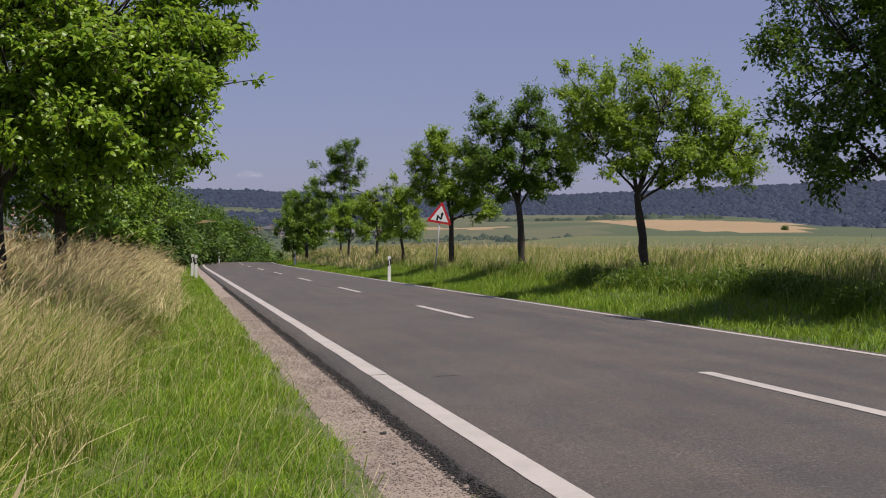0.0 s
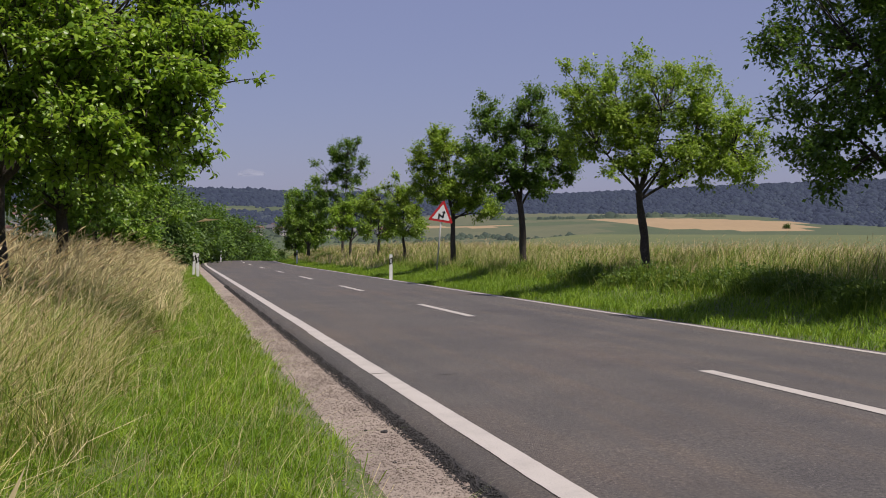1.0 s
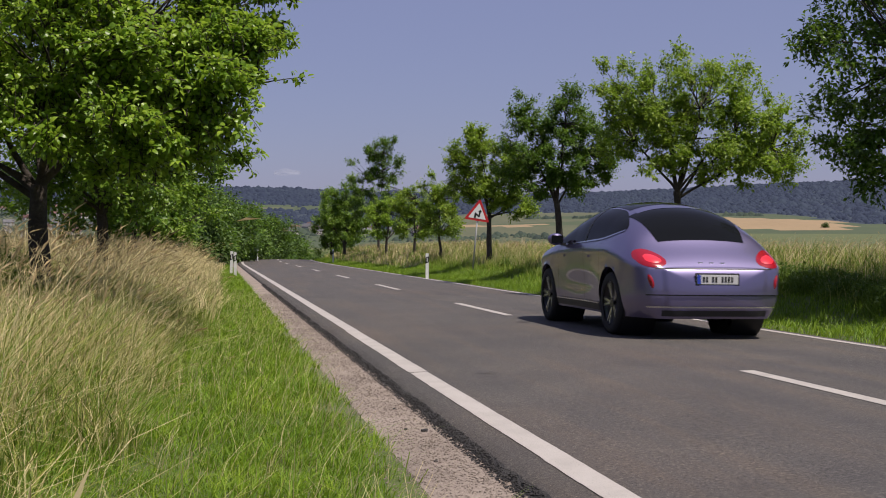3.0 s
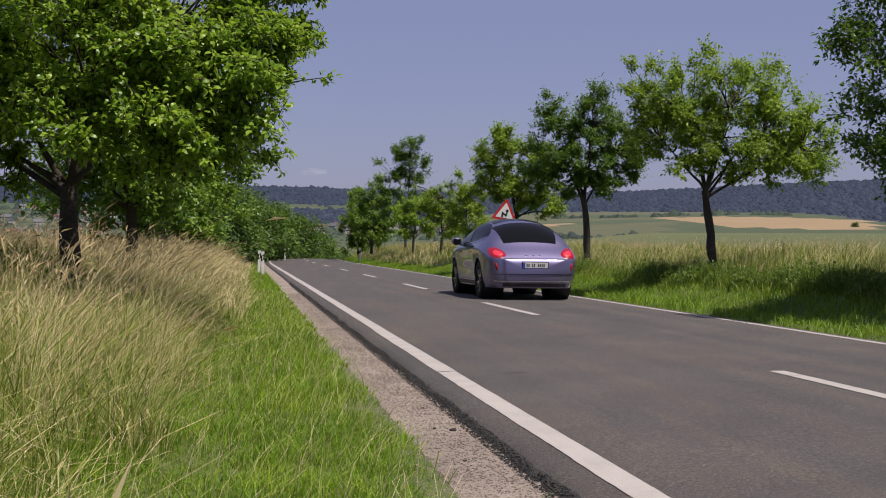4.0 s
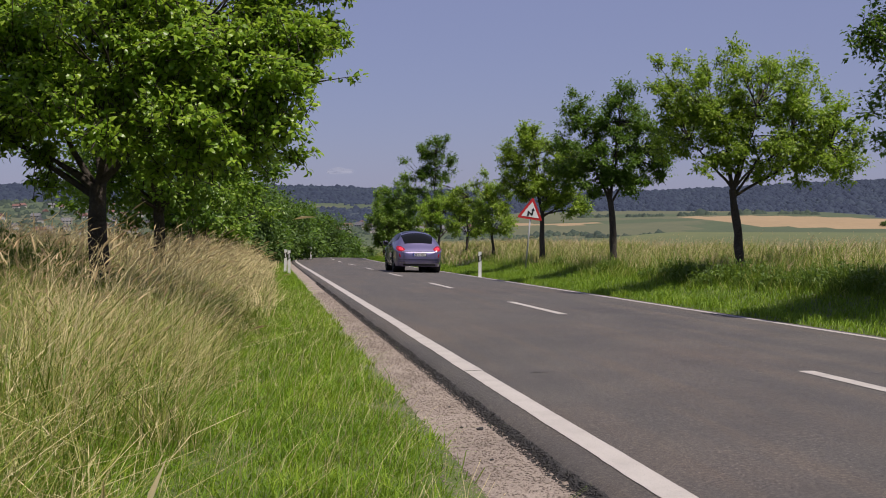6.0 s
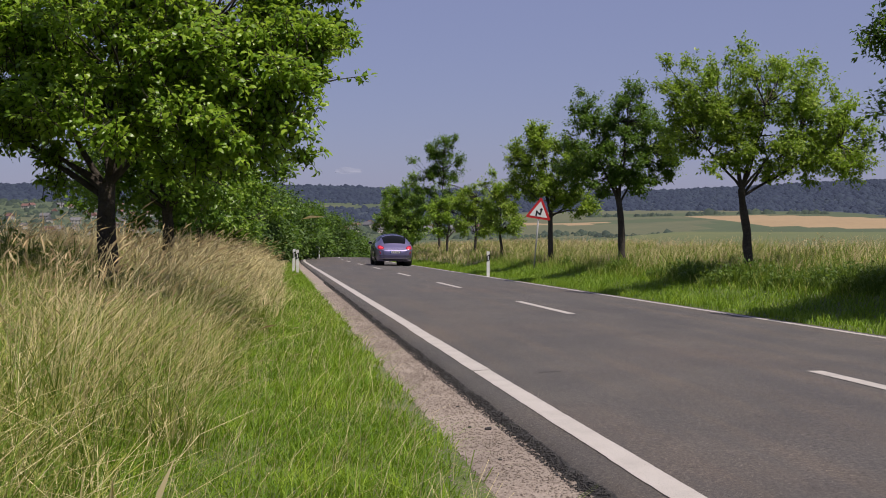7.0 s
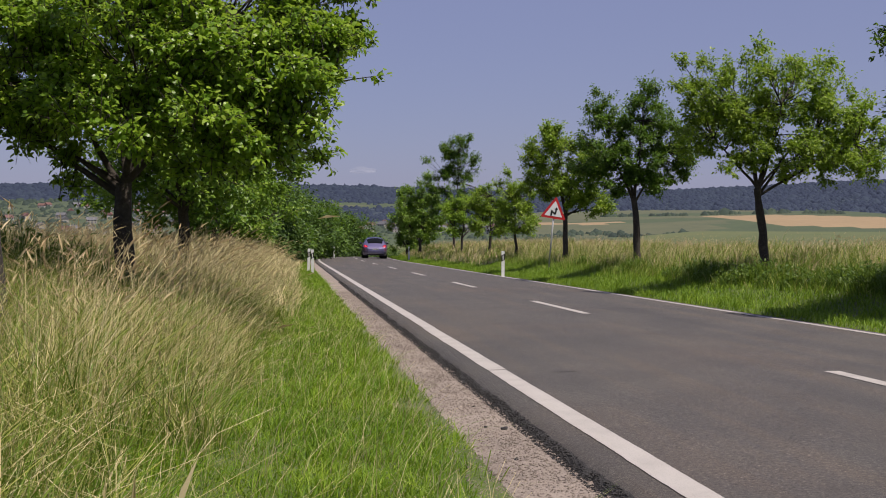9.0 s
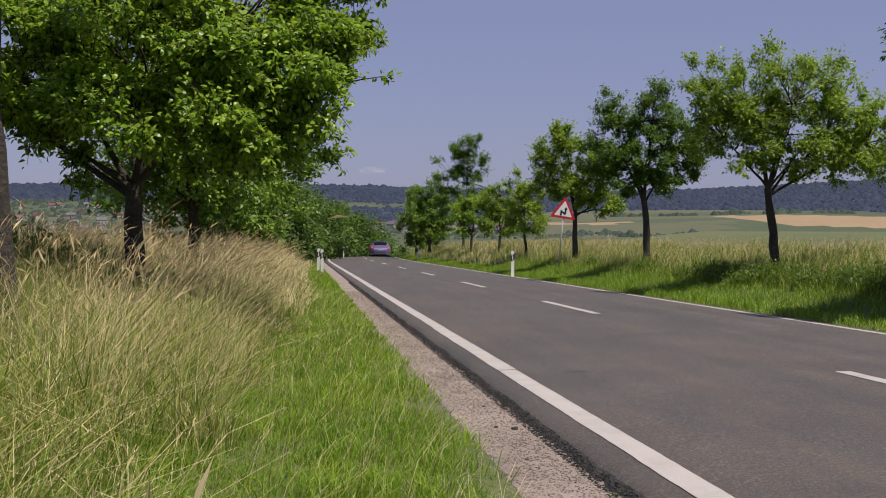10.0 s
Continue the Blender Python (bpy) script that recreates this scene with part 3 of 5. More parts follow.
# the row beyond the road: s, offset, height, radius, stem, leaves, leaf, material, seed, lean, girth, crown, gaps
ROW = [
    (18.2, 6.55, 7.2, 2.8, 2.0, 66000, 0.10, LEAF_DARK, 11, (0.1, 0), 0.14, LOBES_DARK, -0.1),
    (28.6, 6.48, 5.8, 2.6, 2.2, 46000, 0.088, LEAF_LIGHT, 22, (-0.25, 0), 0.105, LOBES_WIDE, -0.02),
    (39.0, 6.36, 6.2, 1.9, 2.35, 34000, 0.10, LEAF_DARK, 33, (-0.15, 0), 0.115, LOBES_VASE, -0.1),
    (49.0, 6.25, 5.8, 1.75, 2.1, 27000, 0.115, LEAF_LIGHT, 44, (0, 0), 0.11, LOBES_BRIGHT, -0.1),
    (59.5, 6.20, 4.5, 1.45, 1.5, 10000, 0.115, LEAF_LIGHT, 55, (-0.1, 0), 0.07, None, -0.05),
    (67.5, 6.15, 4.7, 1.55, 1.5, 10000, 0.125, LEAF_LIGHT, 66, (0.1, 0), 0.08, None, -0.05),
    (77.0, 6.0, 4.8, 1.8, 1.4, 11000, 0.13, LEAF, 77, (0, 0), 0.09, None, -0.05),
    (86.5, 6.75, 8.9, 1.75, 1.6, 21000, 0.13, LEAF_DARK, 89, (0, 0), 0.11, LOBES_TALL, -0.06),
    (98.0, 5.5, 7.0, 2.3, 1.2, 18000, 0.16, LEAF_MID, 99, (0, 0), 0.13, None, -0.1),
    (106.0, 5.2, 6.4, 2.3, 0.9, 16000, 0.17, LEAF_MID, 101, (0, 0), 0.13, None, -0.1),
]
SAY = {LEAF_DARK: "dark green fruit tree on the grassy bank", LEAF_LIGHT: "light green young fruit tree in tall grass",
       LEAF: "green fruit tree in the row along the road", LEAF_MID: "mid-green fruit tree at the far end of the row"}
for s, q, h, r, stem, nl, size, mat, seed, lean, girth, lobes, gap in ROW:
    x, y = row_place(s, q)
    tree(x, y, h, r, stem, nl, size, mat, seed, SAY[mat], lean, girth, lobes=lobes, gap=gap)

# the row on the near side
LROW = [
    (10.9, -7.3, 7.6, 3.2, 2.9, 24000, 0.11, LEAF, 7, (-0.1, 0), 0.12, 2.5, LOBES_LEFT),
    (16.9, -7.12, 7.6, 3.15, 1.85, 96000, 0.088, LEAF, 5, (0.02, 0), 0.135, 1.55, LOBES_OLD),
    (27.5, -7.3, 7.0, 3.15, 1.9, 44000, 0.112, LEAF_MID, 15, (0, 0), 0.13, 1.1, None),
    (38.0, -7.3, 6.6, 2.7, 1.9, 17000, 0.145, LEAF_DARK, 25, (0, 0), 0.13, 0.9, None),
    (48.5, -7.3, 6.2, 2.7, 1.8, 13000, 0.17, LEAF_MID, 35, (0, 0), 0.13, 0.7, None),
    (59.0, -7.3, 6.0, 2.7, 1.7, 11000, 0.18, LEAF_DARK, 45, (0, 0), 0.13, 0.5, None),
    (69.0, -7.3, 5.6, 2.7, 1.5, 10000, 0.19, LEAF_MID, 46, (0, 0), 0.13, 0.4, None),
]
for s, q, h, r, stem, nl, size, mat, seed, lean, girth, low, lobes in LROW:
    x, y = row_place(s, q)
    near = s == 16.9
    tree(x, y, h, r, stem, nl, size, mat, seed, "green old fruit tree standing in tall dry grass", lean, girth, low, lobes,
         [(2.3, 0.0, 3.05, 3.42, 0.0, 3.2)] if near else (), -0.08, near,
         [(0.95, -0.1, 2.75), (-0.75, -0.1, 2.3), (0.1, 0.3, 4.2), (1.6, 0.2, 4.3), (-1.5, 0, 3.7), (-2.4, 0, 3.0), (0.6, -0.9, 3.4)] if near else None, 16 if near else 15)


# ---- bushes beyond the bend ----
def bush(x, y, height, radius, leaves, size, mat, seed, label, category="bush"):
    rng = np.random.default_rng(seed)
    root = new("bush")
    root.location = (x, y, frame_z(x, y) - 0.1)
    tagged(root, label, category, "roadside bushes")
    n = 48
    a, e = rng.uniform(0, 2 * np.pi, n), np.arcsin(rng.uniform(0.0, 1.0, n))
    rr = rng.uniform(0.55, 1.0, n) * (1 + 0.25 * np.sin(a * 3 + seed))
    cs = np.stack([np.cos(a) * np.cos(e) * radius * rr, np.sin(a) * np.cos(e) * radius * rr, height * (0.12 + 0.76 * np.sin(e) * rr)], 1)
    bits = [tube_arrays(limb((rng.normal() * 0.15, rng.normal() * 0.15, 0), c, rng, 5, 0.2), np.linspace(0.03, 0.008, 5), 5) for c in cs]
    v, q = joined(bits)
    part_mesh("stemwork", mesh_of("stemwork", v, quads=q, mats=(BARK,), smooth=True), root)
    who = rng.integers(0, n, leaves)
    off = rng.normal(size=(leaves, 3)) * radius * 0.135
    pts = cs[who] + off
    pts[:, 2] = np.maximum(pts[:, 2], 0.05)
    face = pts - [0, 0, height * 0.3]
    face /= np.linalg.norm(face, axis=1)[:, None] + 1e-9
    part_mesh("foliage", leaf_mesh("foliage", pts, size, mat, rng, 0.2, off / (radius * 0.135), face * 0.5), root)
    return root


for k in range(15):
    d = 74 + 5.4 * k
    u = -0.245 + 0.0066 * k + 0.003 * math.sin(k * 2.1)
    crest = EYE + d * float(np.interp(u, [-0.25, -0.214, -0.196, -0.184, -0.164, -0.152], [0.028, 0.022, 0.013, 0.004, 0.002, -0.009]))
    tall = min(max(crest - frame_z(u * d, d), 2.4), 8.5) + 0.5 * math.sin(k * 1.7)
    bush(u * d, d, tall, 2.5, 6500, 0.29, LEAF_DARK if k % 3 == 1 else LEAF_HEDGE, 300 + k, "dense green hedge bush past the bend")
for k in range(5):
    d = 158 + 2 * k
    bush((-0.157 + 0.007 * k) * d, d, 3.3 + 0.3 * (k % 2), 2.2, 3200, 0.2, (LEAF_DARK, LEAF_HEDGE)[k % 2], 340 + k, "green bush in the dip beyond the crest")


# ---- grasses ----
def blades(name, x, y, h, w, mat, rng, lean=(0.25, 0.0), var=0.35, heads=None, head_mat=None, curl=0.5, short=False):
    """Bent tapering blades rooted on the ground; heads adds a feathery seed head to each stem."""
    n = len(x)
    z = ground_z(x, y) - 0.02
    base = np.stack([x, y, z], 1)
    d = np.stack([lean[0] + rng.normal(size=n) * var, lean[1] + rng.normal(size=n) * var, np.zeros(n)], 1) * h[:, None]
    ang = rng.uniform(0, np.pi, n)
    side = np.stack([np.cos(ang), np.sin(ang) * 0.6, np.zeros(n)], 1) * (w / 2)[:, None]
    up = np.array([[0, 0, 1.0]]) * h[:, None]
    p1 = base + d * 0.22 + up * 0.5
    p2 = base + d * (0.22 + 0.78 * curl) + up * 0.83
    p3 = base + d * 1.0 + up * (0.98 - 0.25 * np.minimum(np.linalg.norm(d, axis=1) / h, 1.2))[:, None]
    v = np.stack([base - side, base + side, p1 - side * 0.85, p1 + side * 0.85, p2 - side * 0.55, p2 + side * 0.55, p3], 1)
    i = np.arange(n)[:, None] * 7
    t = np.concatenate([i + [[0, 1, 3]], i + [[0, 3, 2]], i + [[2, 3, 5]], i + [[2, 5, 4]], i + [[4, 5, 6]]], 1).reshape(-1, 3)
    if short:
        v = np.stack([base - side, base + side, p1 - side * 0.8, p1 + side * 0.8, p3], 1)
        i = np.arange(n)[:, None] * 5
        t = np.concatenate([i + [[0, 1, 3]], i + [[0, 3, 2]], i + [[2, 3, 4]]], 1).reshape(-1, 3)
    mats, mi, verts = [mat], None, v.reshape(-1, 3)
    if heads is not None:
        a = p2 + (p3 - p2) * 0.35
        ax = p3 - p2
        ax /= np.linalg.norm(ax, axis=1)[:, None] + 1e-9
        ax = ax + np.array([[0, 0, 0.75]])
        ax /= np.linalg.norm(ax, axis=1)[:, None]
        L = heads * h[:, None] * rng.uniform(0.7, 1.3, (n, 1))
        s1 = np.cross(ax, rng.normal(size=(n, 3)))
        s1 /= np.linalg.norm(s1, axis=1)[:, None] + 1e-9
        s2 = np.cross(ax, s1)
        wd = L * (0.042 if heads < 0.11 else 0.034) * rng.uniform(0.5, 1.5, (n, 1))
        m1 = a + ax * L * 0.4
        hv = np.stack([a, m1 + s1 * wd, m1 - s1 * wd * 0.9, m1 + s2 * wd, m1 - s2 * wd * 0.9, a + ax * L - np.array([[0, 0, 0.12]]) * L], 1).reshape(-1, 3)
        j = len(verts) + np.arange(n)[:, None] * 6
        ht = np.concatenate([j + [[0, 1, 5]], j + [[0, 5, 2]], j + [[0, 3, 5]], j + [[0, 5, 4]]], 1).reshape(-1, 3)
        mi = np.concatenate([np.zeros(len(t), int), np.ones(len(ht), int)])
        verts, t = np.concatenate([verts, hv]), np.concatenate([t, ht])
        mats.append(head_mat)
    return mesh_of(name, verts, tris=t, mats=mats, mat_index=mi)


def scatter(n, p0, p1, s0, s1, rng, fall=1.0, edge=0.0):
    """Places thinning with distance along the road."""
    u = rng.uniform(0, 1, n)
    s = s0 + (s1 - s0) * u ** fall
    p = rng.uniform(p0, p1, n)
    if edge:
        p = p + edge * np.array([noise.noise((v * 0.7, 3.1, 0)) for v in s])
    return to_xy(p + bend(s), s) + (p, s)


def clear_of_eye(x, y, r=1.1):
    return np.hypot(x, y) > r


def build_grasses():
    rng = np.random.default_rng(4)
    # mown verge on the near side
    x, y, p, s = scatter(150000, -6.2, -3.80, 1.5, 40, rng, 1.8)
    keep = clear_of_eye(x, y, 1.3) & (rng.uniform(0, 1, len(x)) < sstep(3.80, 4.15, -p + 0.12 * np.sin(s * 2.3) + 0.1 * np.sin(s * 5.9) + 0.07 * np.sin(s * 13.1 + 2)) * 0.95 + 0.05)
    x, y, s = x[keep], y[keep], s[keep]
    tuft = np.array([noise.noise((a * 1.4, b * 1.4, 2.0)) + 0.6 * noise.noise((a * 4.5, b * 4.5, 5.0)) for a, b in zip(x, y)])
    h = rng.uniform(0.05, 0.15, len(x)) * (1.05 + 0.75 * tuft).clip(0.35, 2.2) * (1 + 0.9 * (rng.uniform(0, 1, len(x)) > 0.96))
    me = blades("verge_grass", x, y, h, 0.0047 + 0.00035 * s, LAWN, rng, (0.2, 0), 0.75, short=True)
    tagged(new("verge_grass", me), "short bright green mown verge grass", "grass", kind="stuff")
    x, y, p, s = scatter(34000, -5.0, -3.86, 38, 110, rng, 1.2)
    me = blades("verge_grass", x, y, rng.uniform(0.08, 0.2, len(x)), np.full(len(x), 0.02), LAWN, rng, (0.15, 0), 0.6, short=True)
    tagged(new("verge_grass", me), "short green grass along the gravel", "grass", kind="stuff")
    # tall grass: green and yellow blades below, straw-coloured stems with seed heads above, fallen straw between
    for n, a, b, s0, s1, hh, wd, mat, hm, seed, fall, lean, var in (
            (100000, -11.0, -5.0, 1.8, 22, 0.56, 0.0056, TALL, None, 1, 1.5, 0.14, 0.55), (24000, -11.0, -5.3, 2.4, 24, 0.90, 0.0027, DRY, SEED, 2, 1.3, 0.2, 0.34),
            (18000, -11.0, -5.2, 1.8, 22, 0.66, 0.0036, DRY, None, 7, 1.4, 0.2, 0.7), (10000, -11.0, -5.2, 1.8, 20, 0.44, 0.0065, DRY, None, 8, 1.4, 0.1, 1.1),
            (25000, -13.0, -4.8, 20, 62, 0.6, 0.014, TALL, None, 3, 1.2, 0.3, 0.35), (32000, -13.0, -4.8, 20, 62, 0.98, 0.007, DRY, SEED, 4, 1.1, 0.4, 0.34),
            (9000, -13.0, -4.4, 60, 100, 0.85, 0.026, DRY, SEED, 5, 1.0, 0.3, 0.3), (10000, -15.0, -4.4, 98, 168, 0.9, 0.05, DRY, SEED, 6, 1.0, 0.3, 0.3)):
        r2 = np.random.default_rng(60 + seed)
        x, y, p, s = scatter(n, a, b, s0, s1, r2, fall, 0.25)
        keep = (y > 2.2) & clear_of_eye(x, y, 2.4) & (-p > 5.0 + 0.55 * (1 - sstep(8, 24, s)) + 0.2 * np.sin(s * 2.1) - 0.6 * (s > 24))
        x, y, s, p = x[keep], y[keep], s[keep], p[keep]
        # tussocks, with dry stems where the green ones thin out
        n1 = np.array([noise.noise((a * 1.9, b * 1.9, 1.5)) + 0.6 * noise.noise((a * 5.0, b * 5.0, 4.0)) for a, b in zip(x, y)])
        n2 = np.array([noise.noise((a * 1.3, b * 1.3, 8.5)) + 0.5 * noise.noise((a * 4.0, b * 4.0, 2.5)) for a, b in zip(x, y)])
        n3 = np.array([noise.noise((a * 0.9, b * 0.9, 12.5)) for a, b in zip(x, y)])
        dense = 0.66 + 1.15 * n1 if mat is TALL else 0.66 + 0.7 * n1 + 0.8 * n3
        rank = sstep(6.4, 7.8, -p + 0.8 * n3) * sstep(24, 18, s)
        dense = dense * (1 if mat is TALL else 1 - 0.72 * rank)
        keep = r2.uniform(0, 1, len(x)) < dense
        x, y, s, p, n1, n2, n3 = x[keep], y[keep], s[keep], p[keep], n1[keep], n2[keep], n3[keep]
        if hm is not None and s1 < 30:
            far = np.hypot(x, y) > 6.5
            x, y, s, p, n1, n2, n3 = x[far], y[far], s[far], p[far], n1[far], n2[far], n3[far]
        aside = lean * 0.7 + 0.75 * n2
        h = hh * (1 + 0.45 * n1 + (0.35 * sstep(7.0, 8.6, -p) if mat is TALL else 0)) * r2.uniform(0.45, 1.3, len(x)) * (0.4 + 0.6 * sstep(4.9, 6.5, -p + 0.25 * np.sin(s * 1.7) + 0.2 * np.sin(s * 4.3)))
        me = blades("tall_grass", x, y, h, np.full(len(x), wd) * (1 + s * 0.01) * r2.uniform(0.7, 1.6, len(x)), mat, r2, (aside, 0.5 * n3), var, (0.108 if s1 < 30 else 0.125) if hm else None, hm,
                    r2.uniform(0.25, 0.8, (len(x), 1)))
        tagged(new("tall_grass", me), "tall straw-coloured summer grass bent by wind" if hm else "tall green and yellow grass blades", "grass", kind="stuff")
    # a few stems close beside the eye
    r2 = np.random.default_rng(17)
    x, y = -0.80 + r2.normal(size=26) * 0.10, 1.5 + r2.normal(size=26) * 0.16
    me = blades("grass_stem", x, y, r2.uniform(0.75, 1.05, 26), np.full(26, 0.003), DRY, r2, (0.10, 0), 0.10, 0.10, DRY)
    tagged(new("grass_stem", me), "dry grass stems close by", "grass", kind="stuff")
    # straws and odd long blades standing in the mown verge
    r2 = np.random.default_rng(91)
    x, y, p, s = scatter(2600, -5.6, -4.0, 3, 30, r2, 1.4)
    me = blades("straw", x, y, r2.uniform(0.15, 0.4, len(x)), np.full(len(x), 0.003), DRY, r2, (0.4, 0), 0.5)
    tagged(new("straw", me), "dry straws lying in the mown grass", "grass", kind="stuff")
    # far verge and bank
    for n, a, b, s0, s1, h0, h1, wd, mat, hm, seed in (
            (54000, 3.28, 6.2, 8, 60, 0.07, 0.24, 0.015, LAWN, None, 1), (14000, 3.28, 4.6, 58, 112, 0.1, 0.25, 0.024, LAWN, None, 2),
            (36000, 5.0, 12, 8, 60, 0.32, 0.72, 0.014, TALL, None, 3), (20000, 5.8, 16, 8, 62, 0.42, 0.82, 0.008, SEED, SEED, 4),
            (12000, 4.3, 14, 60, 120, 0.5, 0.9, 0.028, TALL, SEED, 5), (10000, 4.6, 16, 60, 120, 0.6, 1.0, 0.022, SEED, SEED, 6)):
        r2 = np.random.default_rng(80 + seed)
        x, y, p, s = scatter(n, a, b, s0, s1, r2, 1.1, 0.3 if a > 4 else 0.0)
        n1 = np.array([noise.noise((a1 * 0.8, b1 * 0.8, 3.5)) + 0.6 * noise.noise((a1 * 2.6, b1 * 2.6, 6.0)) for a1, b1 in zip(x, y)])
        if a > 4:
            keep = r2.uniform(0, 1, len(x)) < 0.78 + (0.9 if mat is TALL else -0.7) * n1
            x, y, p, n1 = x[keep], y[keep], p[keep], n1[keep]
        h = r2.uniform(h0, h1, len(x)) * (1 + 0.5 * n1) * (0.55 + 0.45 * sstep(5.0, 6.8, p) if a > 4 else 1.0)
        me = blades("bank_grass", x, y, h, np.full(len(x), wd), mat, r2, (0.2, 0.0), 0.45 if a > 4 else 0.6, 0.13 if hm else None, hm, short=a < 4)
        tagged(new("bank_grass", me), "green and straw-coloured grass on the bank", "grass", kind="stuff")


build_grasses()


# ---- sign and marker posts ----
def on_ground(ob, x, y, turn=0.0):
    ob.location = (x, y, frame_z(x, y))
    ob.rotation_euler = (0, 0, turn)


def tri_plate(r, round_r, depth, at_y):
    """A triangle with rounded corners, upright in the xz plane, centred, with thickness."""
    bm = bmesh.new()
    pts = []
    for k in range(3):
        a = math.pi / 2 + k * 2 * math.pi / 3
        c = Vector((math.cos(a), 0, math.sin(a))) * (r - 2 * round_r)
        for j in range(-4, 5):
            b = a + j * (math.pi / 3) / 4
            pts.append(c + Vector((math.cos(b), 0, math.sin(b))) * round_r)
    vs = [bm.verts.new(q + Vector((0, at_y, 0))) for q in pts]
    f = bm.faces.new(vs)
    ex = bmesh.ops.extrude_face_region(bm, geom=[f])
    bmesh.ops.translate(bm, vec=(0, depth, 0), verts=[g for g in ex["geom"] if isinstance(g, bmesh.types.BMVert)])
    bmesh.ops.recalc_face_normals(bm, faces=bm.faces)
    return bm


def cylinder(r, h, at=(0, 0, 0), seg=16, rot=None, r2=None):
    bm = bmesh.new()
    bmesh.ops.create_cone(bm, cap_ends=True, segments=seg, radius1=r, radius2=r if r2 is None else r2, depth=h)
    bmesh.ops.transform(bm, matrix=Matrix.Translation(at) @ (rot or Matrix()), verts=bm.verts)
    for f in bm.faces:
        f.smooth = len(f.verts) == 4
    return bm


def build_sign():
    root = tagged(new("warning_sign"), "red and white triangular double bend sign on a leaning pole", "road sign")
    part("pole", cylinder(0.03, 2.65, (0, 0.05, 1.325)), ZINC, root, "grey galvanised pole")
    plate_z = 2.33
    turn = Matrix.Rotation(radians(4), 4, "Y")
    for name, r, rr, d, y, mat, lab in (("plate", 0.585, 0.045, 0.02, 0.0, SIGN_RED, "red triangular border"), ("panel", 0.41, 0.02, 0.004, -0.005, SIGN_WHITE, "white inner triangle")):
        bm = tri_plate(r, rr, d, y)
        bmesh.ops.transform(bm, matrix=Matrix.Translation((0, 0, plate_z)) @ turn, verts=bm.verts)
        part(name, bm, mat, root, lab)
    # the bent arrow: up, across, up again
    bm = bmesh.new()
    for pts in (((-0.125, -0.15), (-0.06, -0.15), (-0.06, 0.06), (-0.125, 0.075)), ((-0.125, 0.075), (-0.085, -0.01), (0.06, -0.105), (0.085, -0.04)),
                ((0.03, -0.085), (0.095, -0.075), (0.105, 0.12), (0.045, 0.12)), ((0.005, 0.11), (0.145, 0.11), (0.09, 0.20), (0.07, 0.20))):
        y = -0.0085 - 0.0008 * len(bm.faces)
        bm.faces.new([bm.verts.new((a, y, b - 0.045)) for a, b in pts])
    bmesh.ops.transform(bm, matrix=Matrix.Translation((0, 0, plate_z)) @ turn, verts=bm.verts)
    part("arrow", bm, SIGN_BLACK, root, "black double bend arrow")
    for dz in (-0.12, 0.12):
        part("clamp", box(0.09, 0.05, 0.03, (0, 0.045, plate_z + dz), 0.004), ZINC, root)
    x, y = -0.32, 46.6
    root.location = (x, y, frame_z(x, y) - 0.02)
    root.rotation_euler = (radians(1.0), radians(5.0), radians(3))
    return root


def post(x, y, turn, label, lean=0.0):
    """A white marker post with a slanted black band and a reflector."""
    root = tagged(new("marker_post"), label, "marker post", "roadside marker posts")
    bm = bmesh.new()
    prof = [(-0.06, -0.045), (0.06, -0.045), (0.045, 0.05), (0.0, 0.065), (-0.045, 0.05)]
    lo = [bm.verts.new((a, b, 0)) for a, b in prof]
    hi = [bm.verts.new((a, b, 1.02 + (0.05 if k < 2 else -0.04))) for k, (a, b) in enumerate(prof)]
    bm.faces.new(hi)
    for k in range(5):
        bm.faces.new((lo[k], lo[(k + 1) % 5], hi[(k + 1) % 5], hi[k]))
    bmesh.ops.recalc_face_normals(bm, faces=bm.faces)
    part("body", bm, POST_WHITE, root)
    bm = bmesh.new()
    band = [(-0.064, -0.05), (0.064, -0.05), (0.049, 0.054), (0.0, 0.07), (-0.049, 0.054)]
    lo = [bm.verts.new((a, b, 0.70 + a * 0.5)) for a, b in band]
    hi = [bm.verts.new((a, b, 0.93 + a * 0.5)) for a, b in band]
    for k in range(5):
        bm.faces.new((lo[k], lo[(k + 1) % 5], hi[(k + 1) % 5], hi[k]))
    bmesh.ops.recalc_face_normals(bm, faces=bm.faces)
    part("band", bm, SIGN_BLACK, root, "slanted black band")
    part("reflector", box(0.042, 0.012, 0.17, (0, -0.055, 0.815), 0.004), REFLECTOR, root, "upright silver reflector")
    root.location = (x, y, frame_z(x, y) - 0.02)
    root.rotation_euler = (0, radians(lean), turn)
    return root


